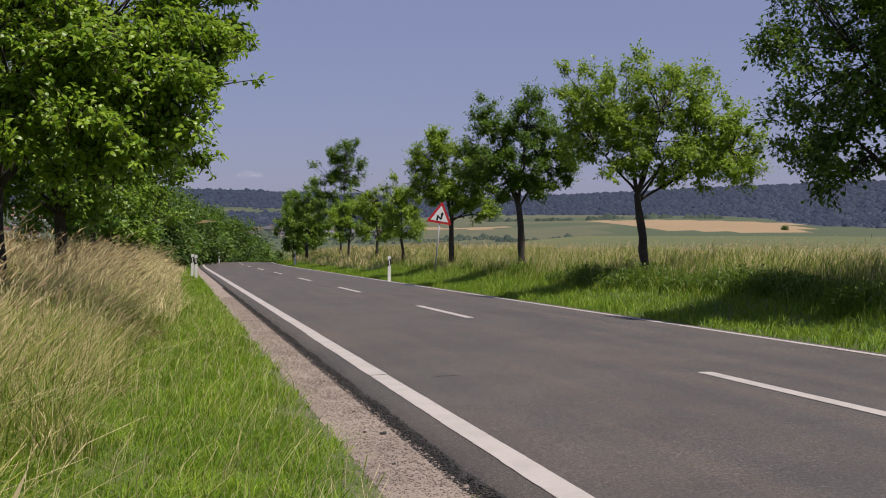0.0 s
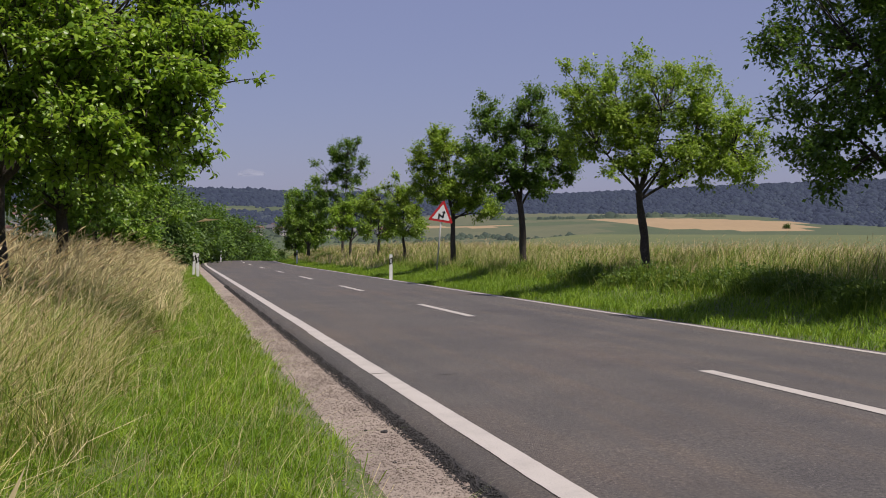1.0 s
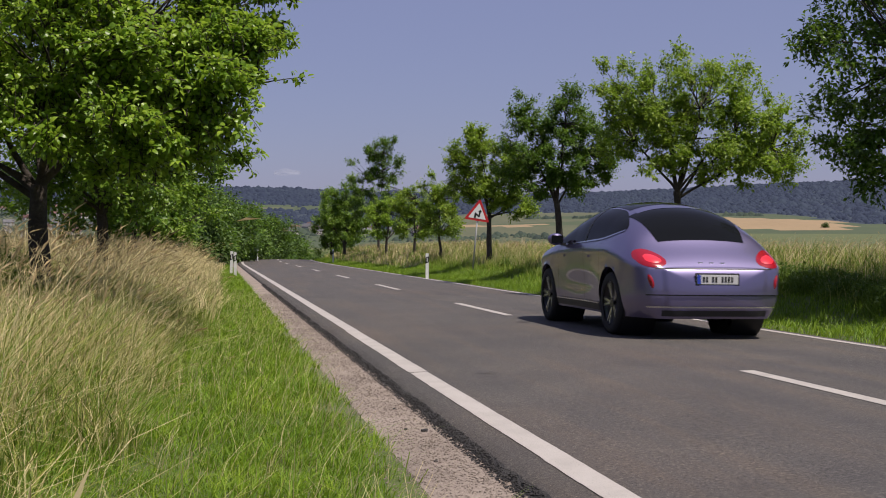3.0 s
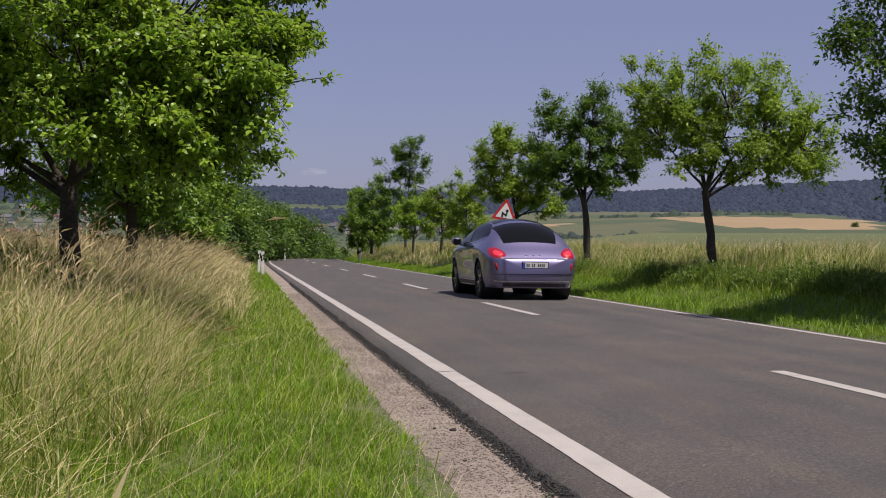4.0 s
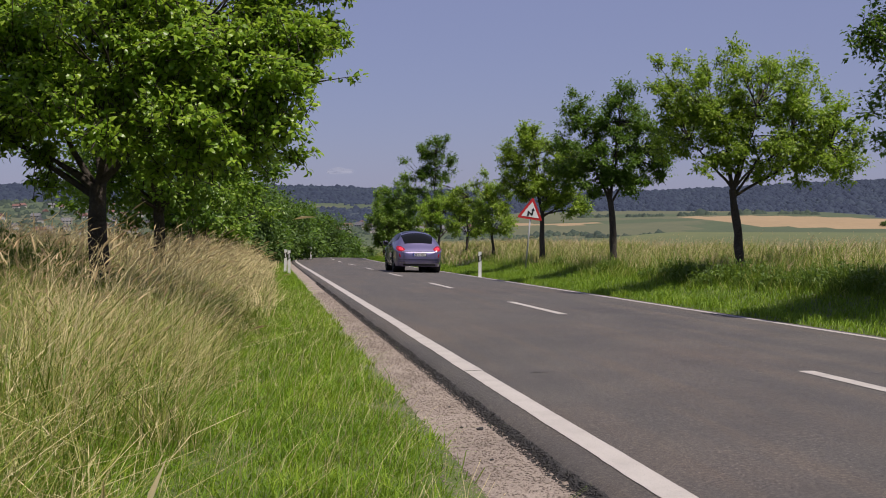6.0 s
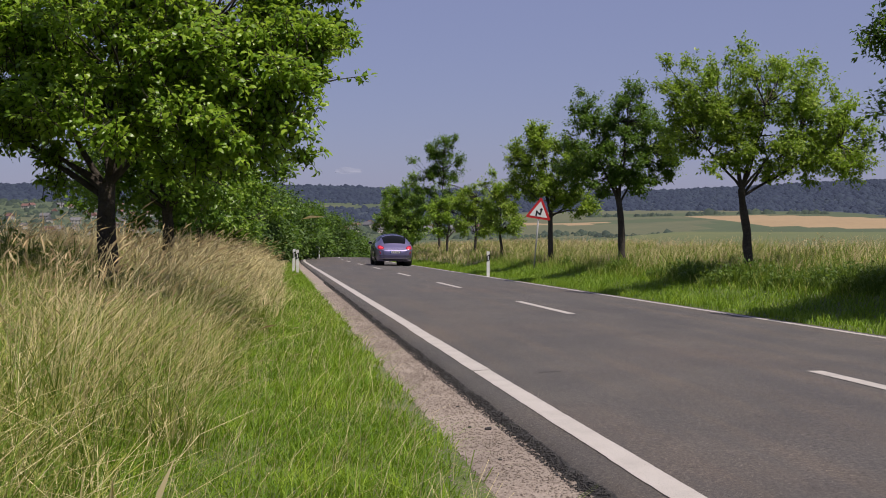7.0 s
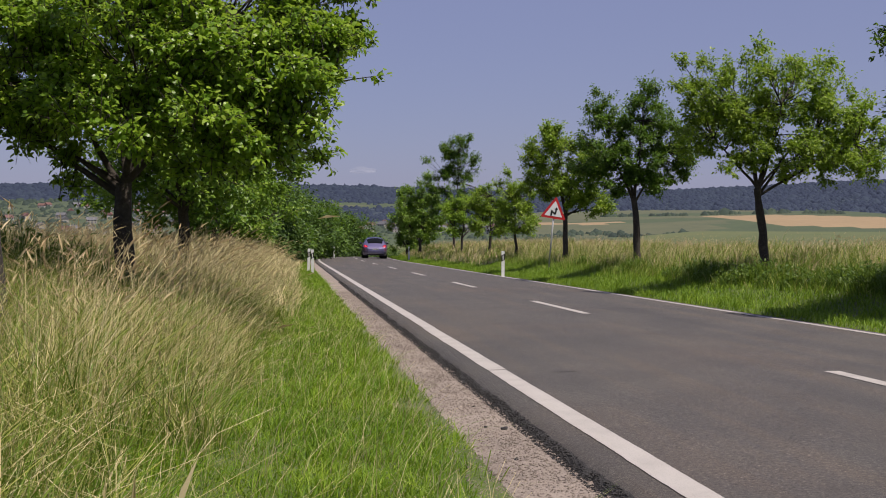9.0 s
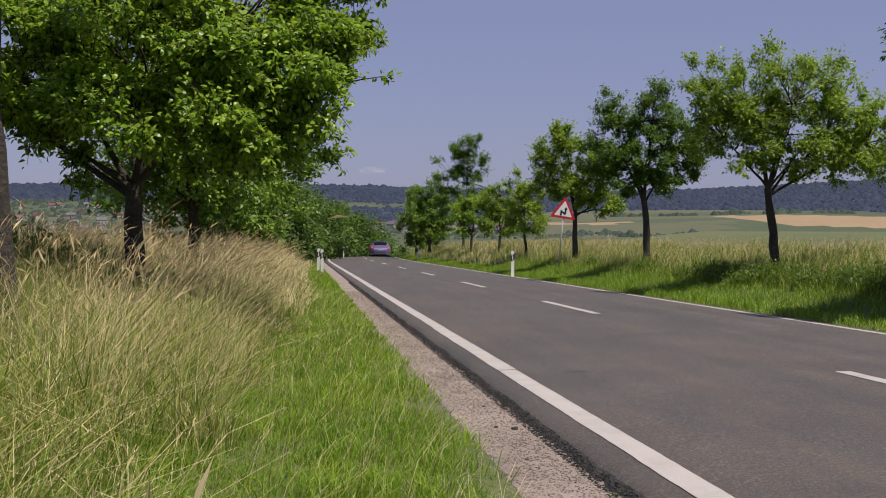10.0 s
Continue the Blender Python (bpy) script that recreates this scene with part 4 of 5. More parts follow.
# ---- weeds on the bank and under the near trees ----
def weed(x, y, height, radius, seed):
    """A dark tussock of broad bent blades with a few leafy stalks."""
    rng = np.random.default_rng(seed)
    n = int(620 * radius / 0.6)
    a, rr = rng.uniform(0, 2 * np.pi, n), radius * rng.uniform(0, 1, n) ** 0.6
    px, py = x + np.cos(a) * rr * 1.15, y + np.sin(a) * rr
    h = height * rng.uniform(0.45, 1.1, n) * (1.05 - 0.5 * (rr / radius) ** 2)
    root = tagged(new("weed_clump"), "dark green tussock of weeds in the roadside grass", "weeds", "weed clumps")
    z = frame_z(x, y)
    root.location = (x, y, z)
    me = blades("blade_tuft", px, py, h, rng.uniform(0.008, 0.02, n), WEED, rng, (0.5 * np.cos(a) * rr / radius, 0.5 * np.sin(a) * rr / radius), 0.3)
    me.transform(Matrix.Translation((-x, -y, -z)))
    part_mesh("blade_tuft", me, root)
    m = 340
    stalk = rng.integers(0, n, m)
    pts = np.stack([px[stalk] - x, py[stalk] - y, h[stalk] * rng.uniform(0.35, 0.9, m)], 1)
    part_mesh("leaves", leaf_mesh("leaves", pts, 0.09, WEED, rng, 0.2), root)
    return root


for k, (u, pp, h, r) in enumerate(((0.0648, 5.7, 0.75, 0.55), (0.135, 5.7, 0.7, 0.8), (0.155, 5.6, 0.65, 0.8), (0.205, 5.7, 0.6, 0.6), (0.222, 5.8, 0.65, 0.6), (0.022, 6.0, 0.6, 0.4),
                                (0.31, 5.8, 0.6, 0.7), (0.34, 5.7, 0.65, 0.7), (0.37, 5.7, 0.6, 0.6), (-0.1, 6.0, 0.9, 0.9), (0.10, 5.5, 0.45, 0.5),
                                (0.172, 5.9, 0.85, 0.75), (0.188, 5.8, 0.7, 0.7), (0.245, 5.9, 0.9, 0.7), (0.262, 5.8, 0.85, 0.7), (0.285, 5.9, 0.8, 0.7), (0.12, 5.8, 0.8, 0.6), (0.355, 5.3, 0.8, 0.7))):
    d = (5.0 + 0.9756 * pp + 0.2249 * 0.2194 * pp) / (u + 0.2249)
    weed(u * d, d, h * 0.66, r * 0.8, 500 + k)


for k, (x, y, h, r) in enumerate(((-7.3, 15.4, 1.35, 0.6), (-6.75, 15.0, 1.2, 0.5), (-6.2, 15.2, 1.15, 0.45), (-7.9, 16.2, 1.4, 0.7), (-5.3, 14.6, 0.8, 0.4))):
    weed(x, y, h, r, 540 + k)


# ---- the far side of the valley ----
def build_forest():
    rng = np.random.default_rng(21)
    n = 260000
    u, r = rng.uniform(-0.52, 0.52, n), np.sqrt(rng.uniform(1250 ** 2, 3720 ** 2, n))
    wave = np.array([noise.noise((a * b / 170.0, b / 170.0, 0.5)) for a, b in zip(u, r)])
    clearing = (r > 1880) & (r < 2270) & (u < -0.10) & (u > -0.27) & (wave > -0.3)
    keep = (r > forest_edge(u)) & ~(clearing & (rng.uniform(0, 1, n) > 0.05))
    u, r = u[keep][:34000], r[keep][:34000]
    woods = len(u)
    # hedges between the fields, and trees among the houses
    hu = rng.uniform(0.03, 0.24, 300)
    hu = hu[np.sin(hu * 150) > -0.6]
    lu = rng.uniform(-0.02, 0.11, 160)
    vu = np.concatenate([rng.uniform(-0.26, -0.02, 420), rng.uniform(-0.52, -0.26, 900)])
    u = np.concatenate([u, hu, lu, vu])
    r = np.concatenate([r, 1590 + 10 * np.sin(hu * 40) + rng.normal(size=len(hu)) * 3, 1195 + 30 * np.sin(lu * 60) + rng.normal(size=160) * 9,
                        rng.uniform(1150, 1440, 420), rng.uniform(1180, 2300, 900)])
    y = r / np.sqrt(1 + u * u)
    x = u * y
    z = ground_z(x, y)
    size = (2.0 + rng.gamma(2.2, 0.9, len(x))) * np.interp(r, [1400, 1700, 2500, 3700], [0.7, 0.85, 0.95, 1.1])
    tv = np.array([(1, 0, -0.5), (0.3, 0.95, -0.5), (-0.8, 0.6, -0.5), (-0.8, -0.6, -0.5), (0.3, -0.95, -0.5), (0.55, 0, 0.55), (-0.3, 0.5, 0.6), (-0.3, -0.5, 0.6), (0, 0, 0.95)])
    tf = np.array([(0, 1, 5), (1, 6, 5), (1, 2, 6), (2, 3, 6), (3, 7, 6), (3, 4, 7), (4, 5, 7), (4, 0, 5), (5, 6, 8), (6, 7, 8), (7, 5, 8)])
    v = tv[None] * (size[:, None, None] * np.array([1.4, 1.4, 0.8])) * rng.uniform(0.7, 1.3, (len(x), len(tv), 1)) + np.stack([x, y, z + size * 0.3], 1)[:, None]
    # the woods carry haze blue in their colour, the field trees don't
    for name, vv, mat, say, kind in (("far_hazed_forest", v[:woods], HAZED_FOREST, "dark wooded hills beyond the valley, tinted blue for haze", "forest"),
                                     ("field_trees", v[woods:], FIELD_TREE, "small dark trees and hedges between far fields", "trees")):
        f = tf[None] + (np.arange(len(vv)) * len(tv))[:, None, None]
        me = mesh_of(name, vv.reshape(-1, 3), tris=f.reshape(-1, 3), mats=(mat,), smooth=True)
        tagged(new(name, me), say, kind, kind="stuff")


build_forest()
bush(0.288 * 1290, 1290, 6.5, 4.4, 900, 1.0, LEAF_HEDGE, 390, "lone round bush standing in the far field")

ROOF = grained("clay_roof", [(0.3, (0.12, 0.062, 0.055)), (0.7, (0.17, 0.09, 0.078))], 0.2, 3, 0.8, 0.2, 0.02)
ROOF_GREY = grained("slate_roof", [(0.3, (0.09, 0.09, 0.10)), (0.7, (0.15, 0.15, 0.16))], 0.2, 3, 0.8, 0.2, 0.02)
RENDERED = grained("house_plaster", [(0.3, (0.34, 0.32, 0.30)), (0.7, (0.46, 0.44, 0.41))], 0.2, 2, 0.9, 0.1, 0.02)
PANE = plain("house_pane", (0.03, 0.035, 0.04), 0.1)


def build_house(roof_mat, long, say):
    root = tagged(new("house"), say, "house", "village houses")
    h = long / 2
    part("wall", box(long, 7.5, 4.6, (0, 0, 2.3)), RENDERED, root)
    bm = bmesh.new()
    pr = [(-h - 0.4, -4.2, 4.4), (h + 0.4, -4.2, 4.4), (h + 0.4, 4.2, 4.4), (-h - 0.4, 4.2, 4.4), (-h - 0.4, 0, 8.0), (h + 0.4, 0, 8.0)]
    vs = [bm.verts.new(q) for q in pr]
    for f in ((0, 1, 5, 4), (2, 3, 4, 5), (0, 4, 3), (1, 2, 5), (3, 2, 1, 0)):
        bm.faces.new([vs[k] for k in f])
    roof = part("roof", bm, roof_mat, root)
    part("chimney", box(0.7, 0.7, 1.6, (2.1, 0.8, 7.9)), roof_mat, roof)
    for a in (-0.32, 0, 0.32):
        for z in (1.3, 3.5):
            part("window", box(1.3, 0.1, 1.2, (a * long, -3.78, z)), PANE, root)
    return root


def build_village():
    rng = np.random.default_rng(8)
    kinds = [build_house(ROOF, 10, "far plastered village house with a red tiled roof"), build_house(ROOF_GREY, 12, "far plastered village house with a grey slate roof"),
             build_house(ROOF, 14, "long far village house with a red tiled roof")]
    spots = [(rng.uniform(-0.20, -0.03), rng.uniform(1230, 1390)) for _ in range(26)] + [(rng.uniform(-0.48, -0.27), rng.uniform(1230, 1800) if k % 3 else rng.uniform(1900, 2000)) for k in range(42)]
    for k, (u, r) in enumerate(spots):
        y = r / math.sqrt(1 + u * u)
        x = u * y
        m = pose(x, y, frame_z(x, y) - 0.3, 0, 0, rng.uniform(-70, 70))
        if k < 3:
            kinds[k].matrix_basis = m
        else:
            copy_thing(kinds[(0, 1, 2, 1)[k % 4]], m)


build_village()


# ---- gravel, loose stones and crumbs ----
def build_stones():
    rng = np.random.default_rng(31)
    tv = np.array([(1, 0, 0), (0, 1, 0), (-1, 0, 0), (0, -1, 0), (0, 0, 1.0), (0, 0, -1.0)])
    tf = np.array([(0, 1, 4), (1, 2, 4), (2, 3, 4), (3, 0, 4), (1, 0, 5), (2, 1, 5), (3, 2, 5), (0, 3, 5)])
    for name, n, p0, p1, s0, s1, lo, hi, mat, label in (
            ("gravel_stones", 24000, -4.0, -3.34, 3.5, 34, 0.0025, 0.009, GRAVEL, "loose pinkish grey gravel beside the road"),
            ("asphalt_crumbs", 12000, -3.375, -3.27, 3.5, 42, 0.003, 0.010, BROKEN, "dark crumbled asphalt along the road edge")):
        s = s0 + (s1 - s0) * rng.uniform(0, 1, n) ** 1.5
        p = rng.uniform(p0, p1, n)
        x, y = to_xy(p, s)
        z = ground_z(x, y)
        if mat is BROKEN:
            z = z + np.interp(p, [-3.36, -3.27], [0.0, 0.045])
        size = rng.uniform(lo, hi, n) ** 1.0
        v = tv[None] * (size[:, None, None] * np.array([1.2, 1.0, 0.7])) * rng.uniform(0.65, 1.3, (n, len(tv), 1)) + np.stack([x, y, z + size * 0.3], 1)[:, None]
        f = tf[None] + (np.arange(n) * len(tv))[:, None, None]
        tagged(new(name, mesh_of(name, v.reshape(-1, 3), tris=f.reshape(-1, 3), mats=(mat,))), label, "gravel", kind="stuff")


build_stones()


# ---- two faint fair-weather clouds low over the hills ----
def cloud_material():
    m, n, l, b = nodes_of("thin_cloud", 1.0)
    b.inputs["Base Color"].default_value = (0.8, 0.78, 0.78, 1)
    tr = n.new("ShaderNodeBsdfTransparent")
    ms = n.new("ShaderNodeMixShader")
    ms.inputs[0].default_value = 0.055
    l.new(tr.outputs[0], ms.inputs[1])
    l.new(b.outputs[0], ms.inputs[2])
    l.new(ms.outputs[0], n["Material Output"].inputs["Surface"])
    return m


CLOUD = cloud_material()


def cloud(u, up, wide, seed):
    rng = np.random.default_rng(seed)
    bm = bmesh.new()
    bmesh.ops.create_icosphere(bm, subdivisions=5, radius=1.0)
    for v in bm.verts:
        c = v.co.copy()
        f = 1 + 0.3 * noise.noise(c * 1.3 + Vector((seed, 0, 0)))
        v.co = Vector((c.x * wide * 0.5 * f, c.y * wide * 0.3 * f, (c.z if c.z > 0 else c.z * 0.35) * wide * 0.17 * f))
    for f in bm.faces:
        f.smooth = True
    me = bpy.data.meshes.new("cloud")
    bm.to_mesh(me)
    bm.free()
    me.materials.append(CLOUD)
    ob = new("cloud", me)
    ob.location = (u * 4500, 4500, up)
    return tagged(ob, "small faint white cloud low in the sky", "cloud", kind="structure")


cloud(-0.164, 168, 105, 1)
cloud(-0.222, 190, 90, 2)


# ---- loose stones on the gravel ----
def stone(x, y, size, seed):
    bm = bmesh.new()
    bmesh.ops.create_icosphere(bm, subdivisions=2, radius=1.0)
    for v in bm.verts:
        v.co *= 1 + 0.35 * noise.noise(v.co * 1.7 + Vector((seed, 0, 0)))
        v.co.x, v.co.y, v.co.z = v.co.x * size, v.co.y * size * 0.8, v.co.z * size * 0.5
    me = bpy.data.meshes.new("stone")
    bm.to_mesh(me)
    bm.free()
    me.materials.append(BROKEN)
    ob = new("stone", me)
    ob.location = (x, y, frame_z(x, y) + size * 0.25)
    return tagged(ob, "dark loose stone lying on the gravel", "stone", "loose stones")


for k, (x, y, size) in enumerate(((-0.42, 8.35, 0.028), (-0.56, 8.45, 0.016), (-0.72, 9.5, 0.014), (-0.30, 7.2, 0.014))):
    stone(x, y, size, k * 3.1)


from mathutils.bvhtree import BVHTree


# ---- the car: y ahead from the rear axle, x to its right ----
CAR_PAINT = plain("lilac_metallic_paint", (0.19, 0.168, 0.295), 0.39, 0.82, 1.0)
GLASS = plain("tinted_glass", (0.008, 0.009, 0.011), 0.05)
GLASS.node_tree.nodes["Principled BSDF"].inputs["Specular IOR Level"].default_value = 0.04
TRIM = plain("black_trim", (0.014, 0.014, 0.016), 0.5)
CHROME = plain("satin_trim", (0.55, 0.55, 0.58), 0.25, 1.0)
TYRE = plain("tyre_rubber", (0.016, 0.016, 0.017), 0.85)
RIM = plain("dark_alloy", (0.05, 0.05, 0.055), 0.35, 0.9)
RIM_CUT = plain("cut_alloy", (0.50, 0.50, 0.52), 0.3, 0.9)
TAIL = plain("tail_lens", (0.30, 0.006, 0.014), 0.2, 0.0, 0.4)
TAIL_CORE = plain("tail_lamp_core", (0.75, 0.03, 0.05), 0.3, 0.0, 0.4, 0.12)
# plate white lowered to grey, for the shade it sits in
PLATE_W, PLATE_B = plain("plate_shaded_white", (0.5, 0.5, 0.5), 0.6), plain("plate_blue", (0.02, 0.05, 0.35), 0.5)


def spline(xs, ys):
    """A smooth curve through the given stations."""
    xs, ys = np.asarray(xs, float), np.asarray(ys, float)
    m = np.gradient(ys, xs)

    def f(x):
        x = np.asarray(x, float)
        k = np.clip(np.searchsorted(xs, x) - 1, 0, len(xs) - 2)
        h = xs[k + 1] - xs[k]
        t = np.clip((x - xs[k]) / h, 0, 1)
        return ((2 * t ** 3 - 3 * t ** 2 + 1) * ys[k] + (t ** 3 - 2 * t ** 2 + t) * h * m[k]
                + (-2 * t ** 3 + 3 * t ** 2) * ys[k + 1] + (t ** 3 - t ** 2) * h * m[k + 1])
    return f


top_z = spline([-0.95, -0.85, -0.70, -0.45, -0.1, 0.3, 0.7, 1.1, 1.5, 1.9, 2.3, 2.6, 3.0, 3.4, 3.7, 3.85],
               [0.86, 0.97, 1.10, 1.30, 1.51, 1.63, 1.69, 1.71, 1.68, 1.58, 1.40, 1.23, 1.14, 1.04, 0.90, 0.72])
half_w = spline([-0.95, -0.91, -0.82, -0.6, -0.2, 0.3, 1.0, 2.0, 2.8, 3.3, 3.6, 3.78, 3.85], [0.66, 0.79, 0.885, 0.962, 0.995, 0.992, 0.97, 0.97, 0.985, 0.955, 0.87, 0.74, 0.60])
belt_z = spline([-0.95, -0.5, 0.0, 1.0, 2.0, 2.8, 3.4, 3.85], [0.82, 0.94, 1.035, 1.05, 1.03, 0.98, 0.87, 0.62])
SILL = 0.245


def body_x(y, z):
    """Half width of the body at a station and height."""
    y, z = np.asarray(y, float), np.asarray(z, float)
    w, zb, zt = half_w(y), belt_z(y), top_z(y)
    low = np.clip((zb - z) / (zb - SILL), 0, 1)
    x_low = w * (1 - (0.075 + 0.09 * sstep(-0.3, -0.95, y)) * low ** 3) - 0.014 * np.sin(np.pi * np.clip(low * 1.5, 0, 1))
    # swollen wheel arches, and a hollow along the doors
    for ya in (0.0, 2.9):
        x_low = x_low + 0.022 * np.exp(-((y - ya) / 0.5) ** 2) * np.sin(np.pi * np.clip((z - 0.3) / 0.65, 0, 1))
    x_low = x_low - 0.026 * np.exp(-((y - 1.45) / 0.75) ** 2) * np.exp(-((z - 0.58) / 0.15) ** 2)
    t = np.clip((z - zb) / np.maximum(zt - zb, 0.02), 0, 1)
    x_up = w * (1 - (0.23 + 0.15 * sstep(1.4, -0.3, y)) * t * np.clip((zt - zb) / 0.6, 0, 1)) * np.clip(1 - t ** 5, 0, 1) ** (1 / 2.1)
    return np.where(z > zb, x_up, x_low)


def tail_push(y, z):
    """The bumper stands out behind, the tailgate leans in above it."""
    return y - 0.10 * (1 - ((np.asarray(z) - 0.54) / 0.5) ** 2) * sstep(-0.35, -0.95, np.asarray(y))


AXLES = ((0.0, 0.40), (2.9, 0.40))
WHEEL_R = 0.392


def car_body():
    ys = np.concatenate([np.array([-0.95, -0.94, -0.925, -0.905, -0.88, -0.84, -0.79, -0.73, -0.67, -0.61]), np.arange(-0.55, 3.3, 0.05), np.linspace(3.32, 3.85, 10)])
    lo = np.linspace(0, 1, 22)
    up = 1 - (1 - np.linspace(0, 1, 22)[1:]) ** 2.2
    rows = []
    for y in ys:
        zb, zt = float(belt_z(y)), float(top_z(y))
        z = np.concatenate([SILL + (zb - SILL) * lo, zb + (zt - zb) * up])
        x = body_x(np.full(len(z), y), z)
        x[-1] = 0
        rows.append(np.stack([x, np.full(len(z), y), z], 1))
    g = np.array(rows)
    n, m = g.shape[:2]
    g[:, :, 1] = tail_push(g[:, :, 1], g[:, :, 2])
    # draw points near a wheel onto its arch, drop those inside
    for cy, cz in AXLES:
        d = np.hypot(g[:, :, 1] - cy, g[:, :, 2] - cz)
        R = 0.445
        near = (np.abs(d - R) < 0.03) & (g[:, :, 2] < 0.9) & (g[:, :, 0] > 0.4)
        sc = np.where(near, R / np.maximum(d, 1e-6), 1)
        g[:, :, 1] = cy + (g[:, :, 1] - cy) * sc
        g[:, :, 2] = cz + (g[:, :, 2] - cz) * sc
    quads = []
    for i in range(n - 1):
        for j in range(m - 1):
            c = (g[i, j] + g[i + 1, j] + g[i + 1, j + 1] + g[i, j + 1]) / 4
            if any(math.hypot(c[1] - cy, c[2] - cz) < 0.438 for cy, cz in AXLES) and c[0] > 0.4:
                continue
            quads.append((i * m + j, i * m + j + 1, (i + 1) * m + j + 1, (i + 1) * m + j))
    v = g.reshape(-1, 3)
    k = len(v)
    mir = v * [-1, 1, 1]
    quads = np.array(quads)
    allq = np.concatenate([quads, (quads + k)[:, ::-1]])
    v = np.concatenate([v, mir])
    # rounded tail and nose, and the floor
    extra_v, extra_q = [], []
    o = len(v)
    for end, sgn in ((0, -1), (n - 1, 1)):
        ring = np.concatenate([g[end], g[end][::-1] * [-1, 1, 1]])
        base = o + sum(len(a) for a in extra_v)
        mid = np.array([0, ring[:, 1].mean() if sgn > 0 else 0.0, (SILL + ring[:, 2].max()) / 2])
        for f, dy in ((1.0, 0), (0.97, 0.018), (0.90, 0.032), (0.6, 0.05), (0.2, 0.058), (0.0, 0.058)):
            rr = mid + (ring - mid) * f
            rr[:, 1] = (tail_push(np.full(len(rr), -0.95), rr[:, 2]) if sgn < 0 else ring[:, 1].mean()) + sgn * dy
            extra_v.append(rr)
        L = len(ring)
        for a in range(5):
            for b in range(L):
                c = (b + 1) % L
                q = (base + a * L + b, base + a * L + c, base + (a + 1) * L + c, base + (a + 1) * L + b)
                extra_q.append(q if sgn < 0 else q[::-1])
    v = np.concatenate([v] + extra_v)
    allq = np.concatenate([allq, np.array(extra_q)])
    me = mesh_of("body", v, quads=allq, mats=(CAR_PAINT,), smooth=True)
    bm = bmesh.new()
    bm.from_mesh(me)
    bmesh.ops.remove_doubles(bm, verts=bm.verts, dist=0.002)
    bmesh.ops.recalc_face_normals(bm, faces=bm.faces)
    return bm


def patch(lower, upper, y0, y1, side, lift=0.006, nu=40, nv=14):
    """A skin over the body's side between two curves of height."""
    ys = np.linspace(y0, y1, nu)
    rows = []
    for y in ys:
        z = np.linspace(lower(y), upper(y), nv)
        x = body_x(np.full(nv, y), z) + lift
        rows.append(np.stack([side * x, tail_push(np.full(nv, y), z), z], 1))
    g = np.array(rows)
    i, j = np.meshgrid(np.arange(nu - 1), np.arange(nv - 1), indexing="ij")
    q = np.stack([i * nv + j, (i + 1) * nv + j, (i + 1) * nv + j + 1, i * nv + j + 1], -1).reshape(-1, 4)
    return g.reshape(-1, 3), q if side > 0 else q[:, ::-1]


def top_patch(y0, y1, frac0, frac1, lift, nu=24, nv=21):
    """A skin over the top between two stations: the glass fore and aft."""
    rows = []
    for k, y in enumerate(np.linspace(y0, y1, nu)):
        a = frac0 + (frac1 - frac0) * k / (nu - 1)
        zb, zt = float(belt_z(y)), float(top_z(y))
        full = float(half_w(y)) * a
        xs = np.linspace(-full, full, nv)
        zz = np.linspace(zb, zt, 160)
        xx = body_x(np.full(160, y), zz)
        z = np.interp(np.abs(xs), xx[::-1], zz[::-1])
        rows.append(np.stack([xs, tail_push(np.full(nv, y), z), z + lift], 1))
    g = np.array(rows)
    i, j = np.meshgrid(np.arange(nu - 1), np.arange(nv - 1), indexing="ij")
    q = np.stack([i * nv + j, i * nv + j + 1, (i + 1) * nv + j + 1, (i + 1) * nv + j], -1).reshape(-1, 4)
    return g.reshape(-1, 3), q


def behind(tree, x, z):
    """Where a line from behind meets the bodywork."""
    hit = tree.ray_cast(Vector((x, -3.0, z)), Vector((0, 1, 0)))[0]
    return hit.y if hit else -0.6


def tail_sheet(tree, x0, x1, z0, z1, lift, nu=40, nv=5):
    """A skin on the tail between two sides and two heights."""
    g = np.array([[(x, behind(tree, x, z) - lift, z) for z in np.linspace(z0, z1, nv)] for x in np.linspace(x0, x1, nu)])
    i, j = np.meshgrid(np.arange(nu - 1), np.arange(nv - 1), indexing="ij")
    return g.reshape(-1, 3), np.stack([i * nv + j, (i + 1) * nv + j, (i + 1) * nv + j + 1, i * nv + j + 1], -1).reshape(-1, 4)


def tail_oval(tree, cx, cz, rx, rz, tilt, lift, rings=7, seg=32):
    """An oval lens that follows the corner of the tail, domed towards its middle."""
    v = []
    for a in range(rings):
        f = a / (rings - 1)
        for k in range(seg):
            b = 2 * math.pi * k / seg
            dx, dz = math.cos(b) * rx * f, math.sin(b) * rz * f * (1 - 0.25 * math.cos(b) * (1 if cx < 0 else -1))
            x, z = cx + dx * math.cos(tilt) - dz * math.sin(tilt), cz + dx * math.sin(tilt) + dz * math.cos(tilt)
            v.append((x, behind(tree, x, z) - lift - 0.018 * (1 - f * f), z))
    i, j = np.meshgrid(np.arange(rings - 1), np.arange(seg), indexing="ij")
    k = (j + 1) % seg
    return np.array(v), np.stack([i * seg + j, i * seg + k, (i + 1) * seg + k, (i + 1) * seg + j], -1).reshape(-1, 4)


def skin(name, vq, mat, parent, label=""):
    return part_mesh(name, mesh_of(name, vq[0], quads=vq[1], mats=(mat,), smooth=True), parent, label)


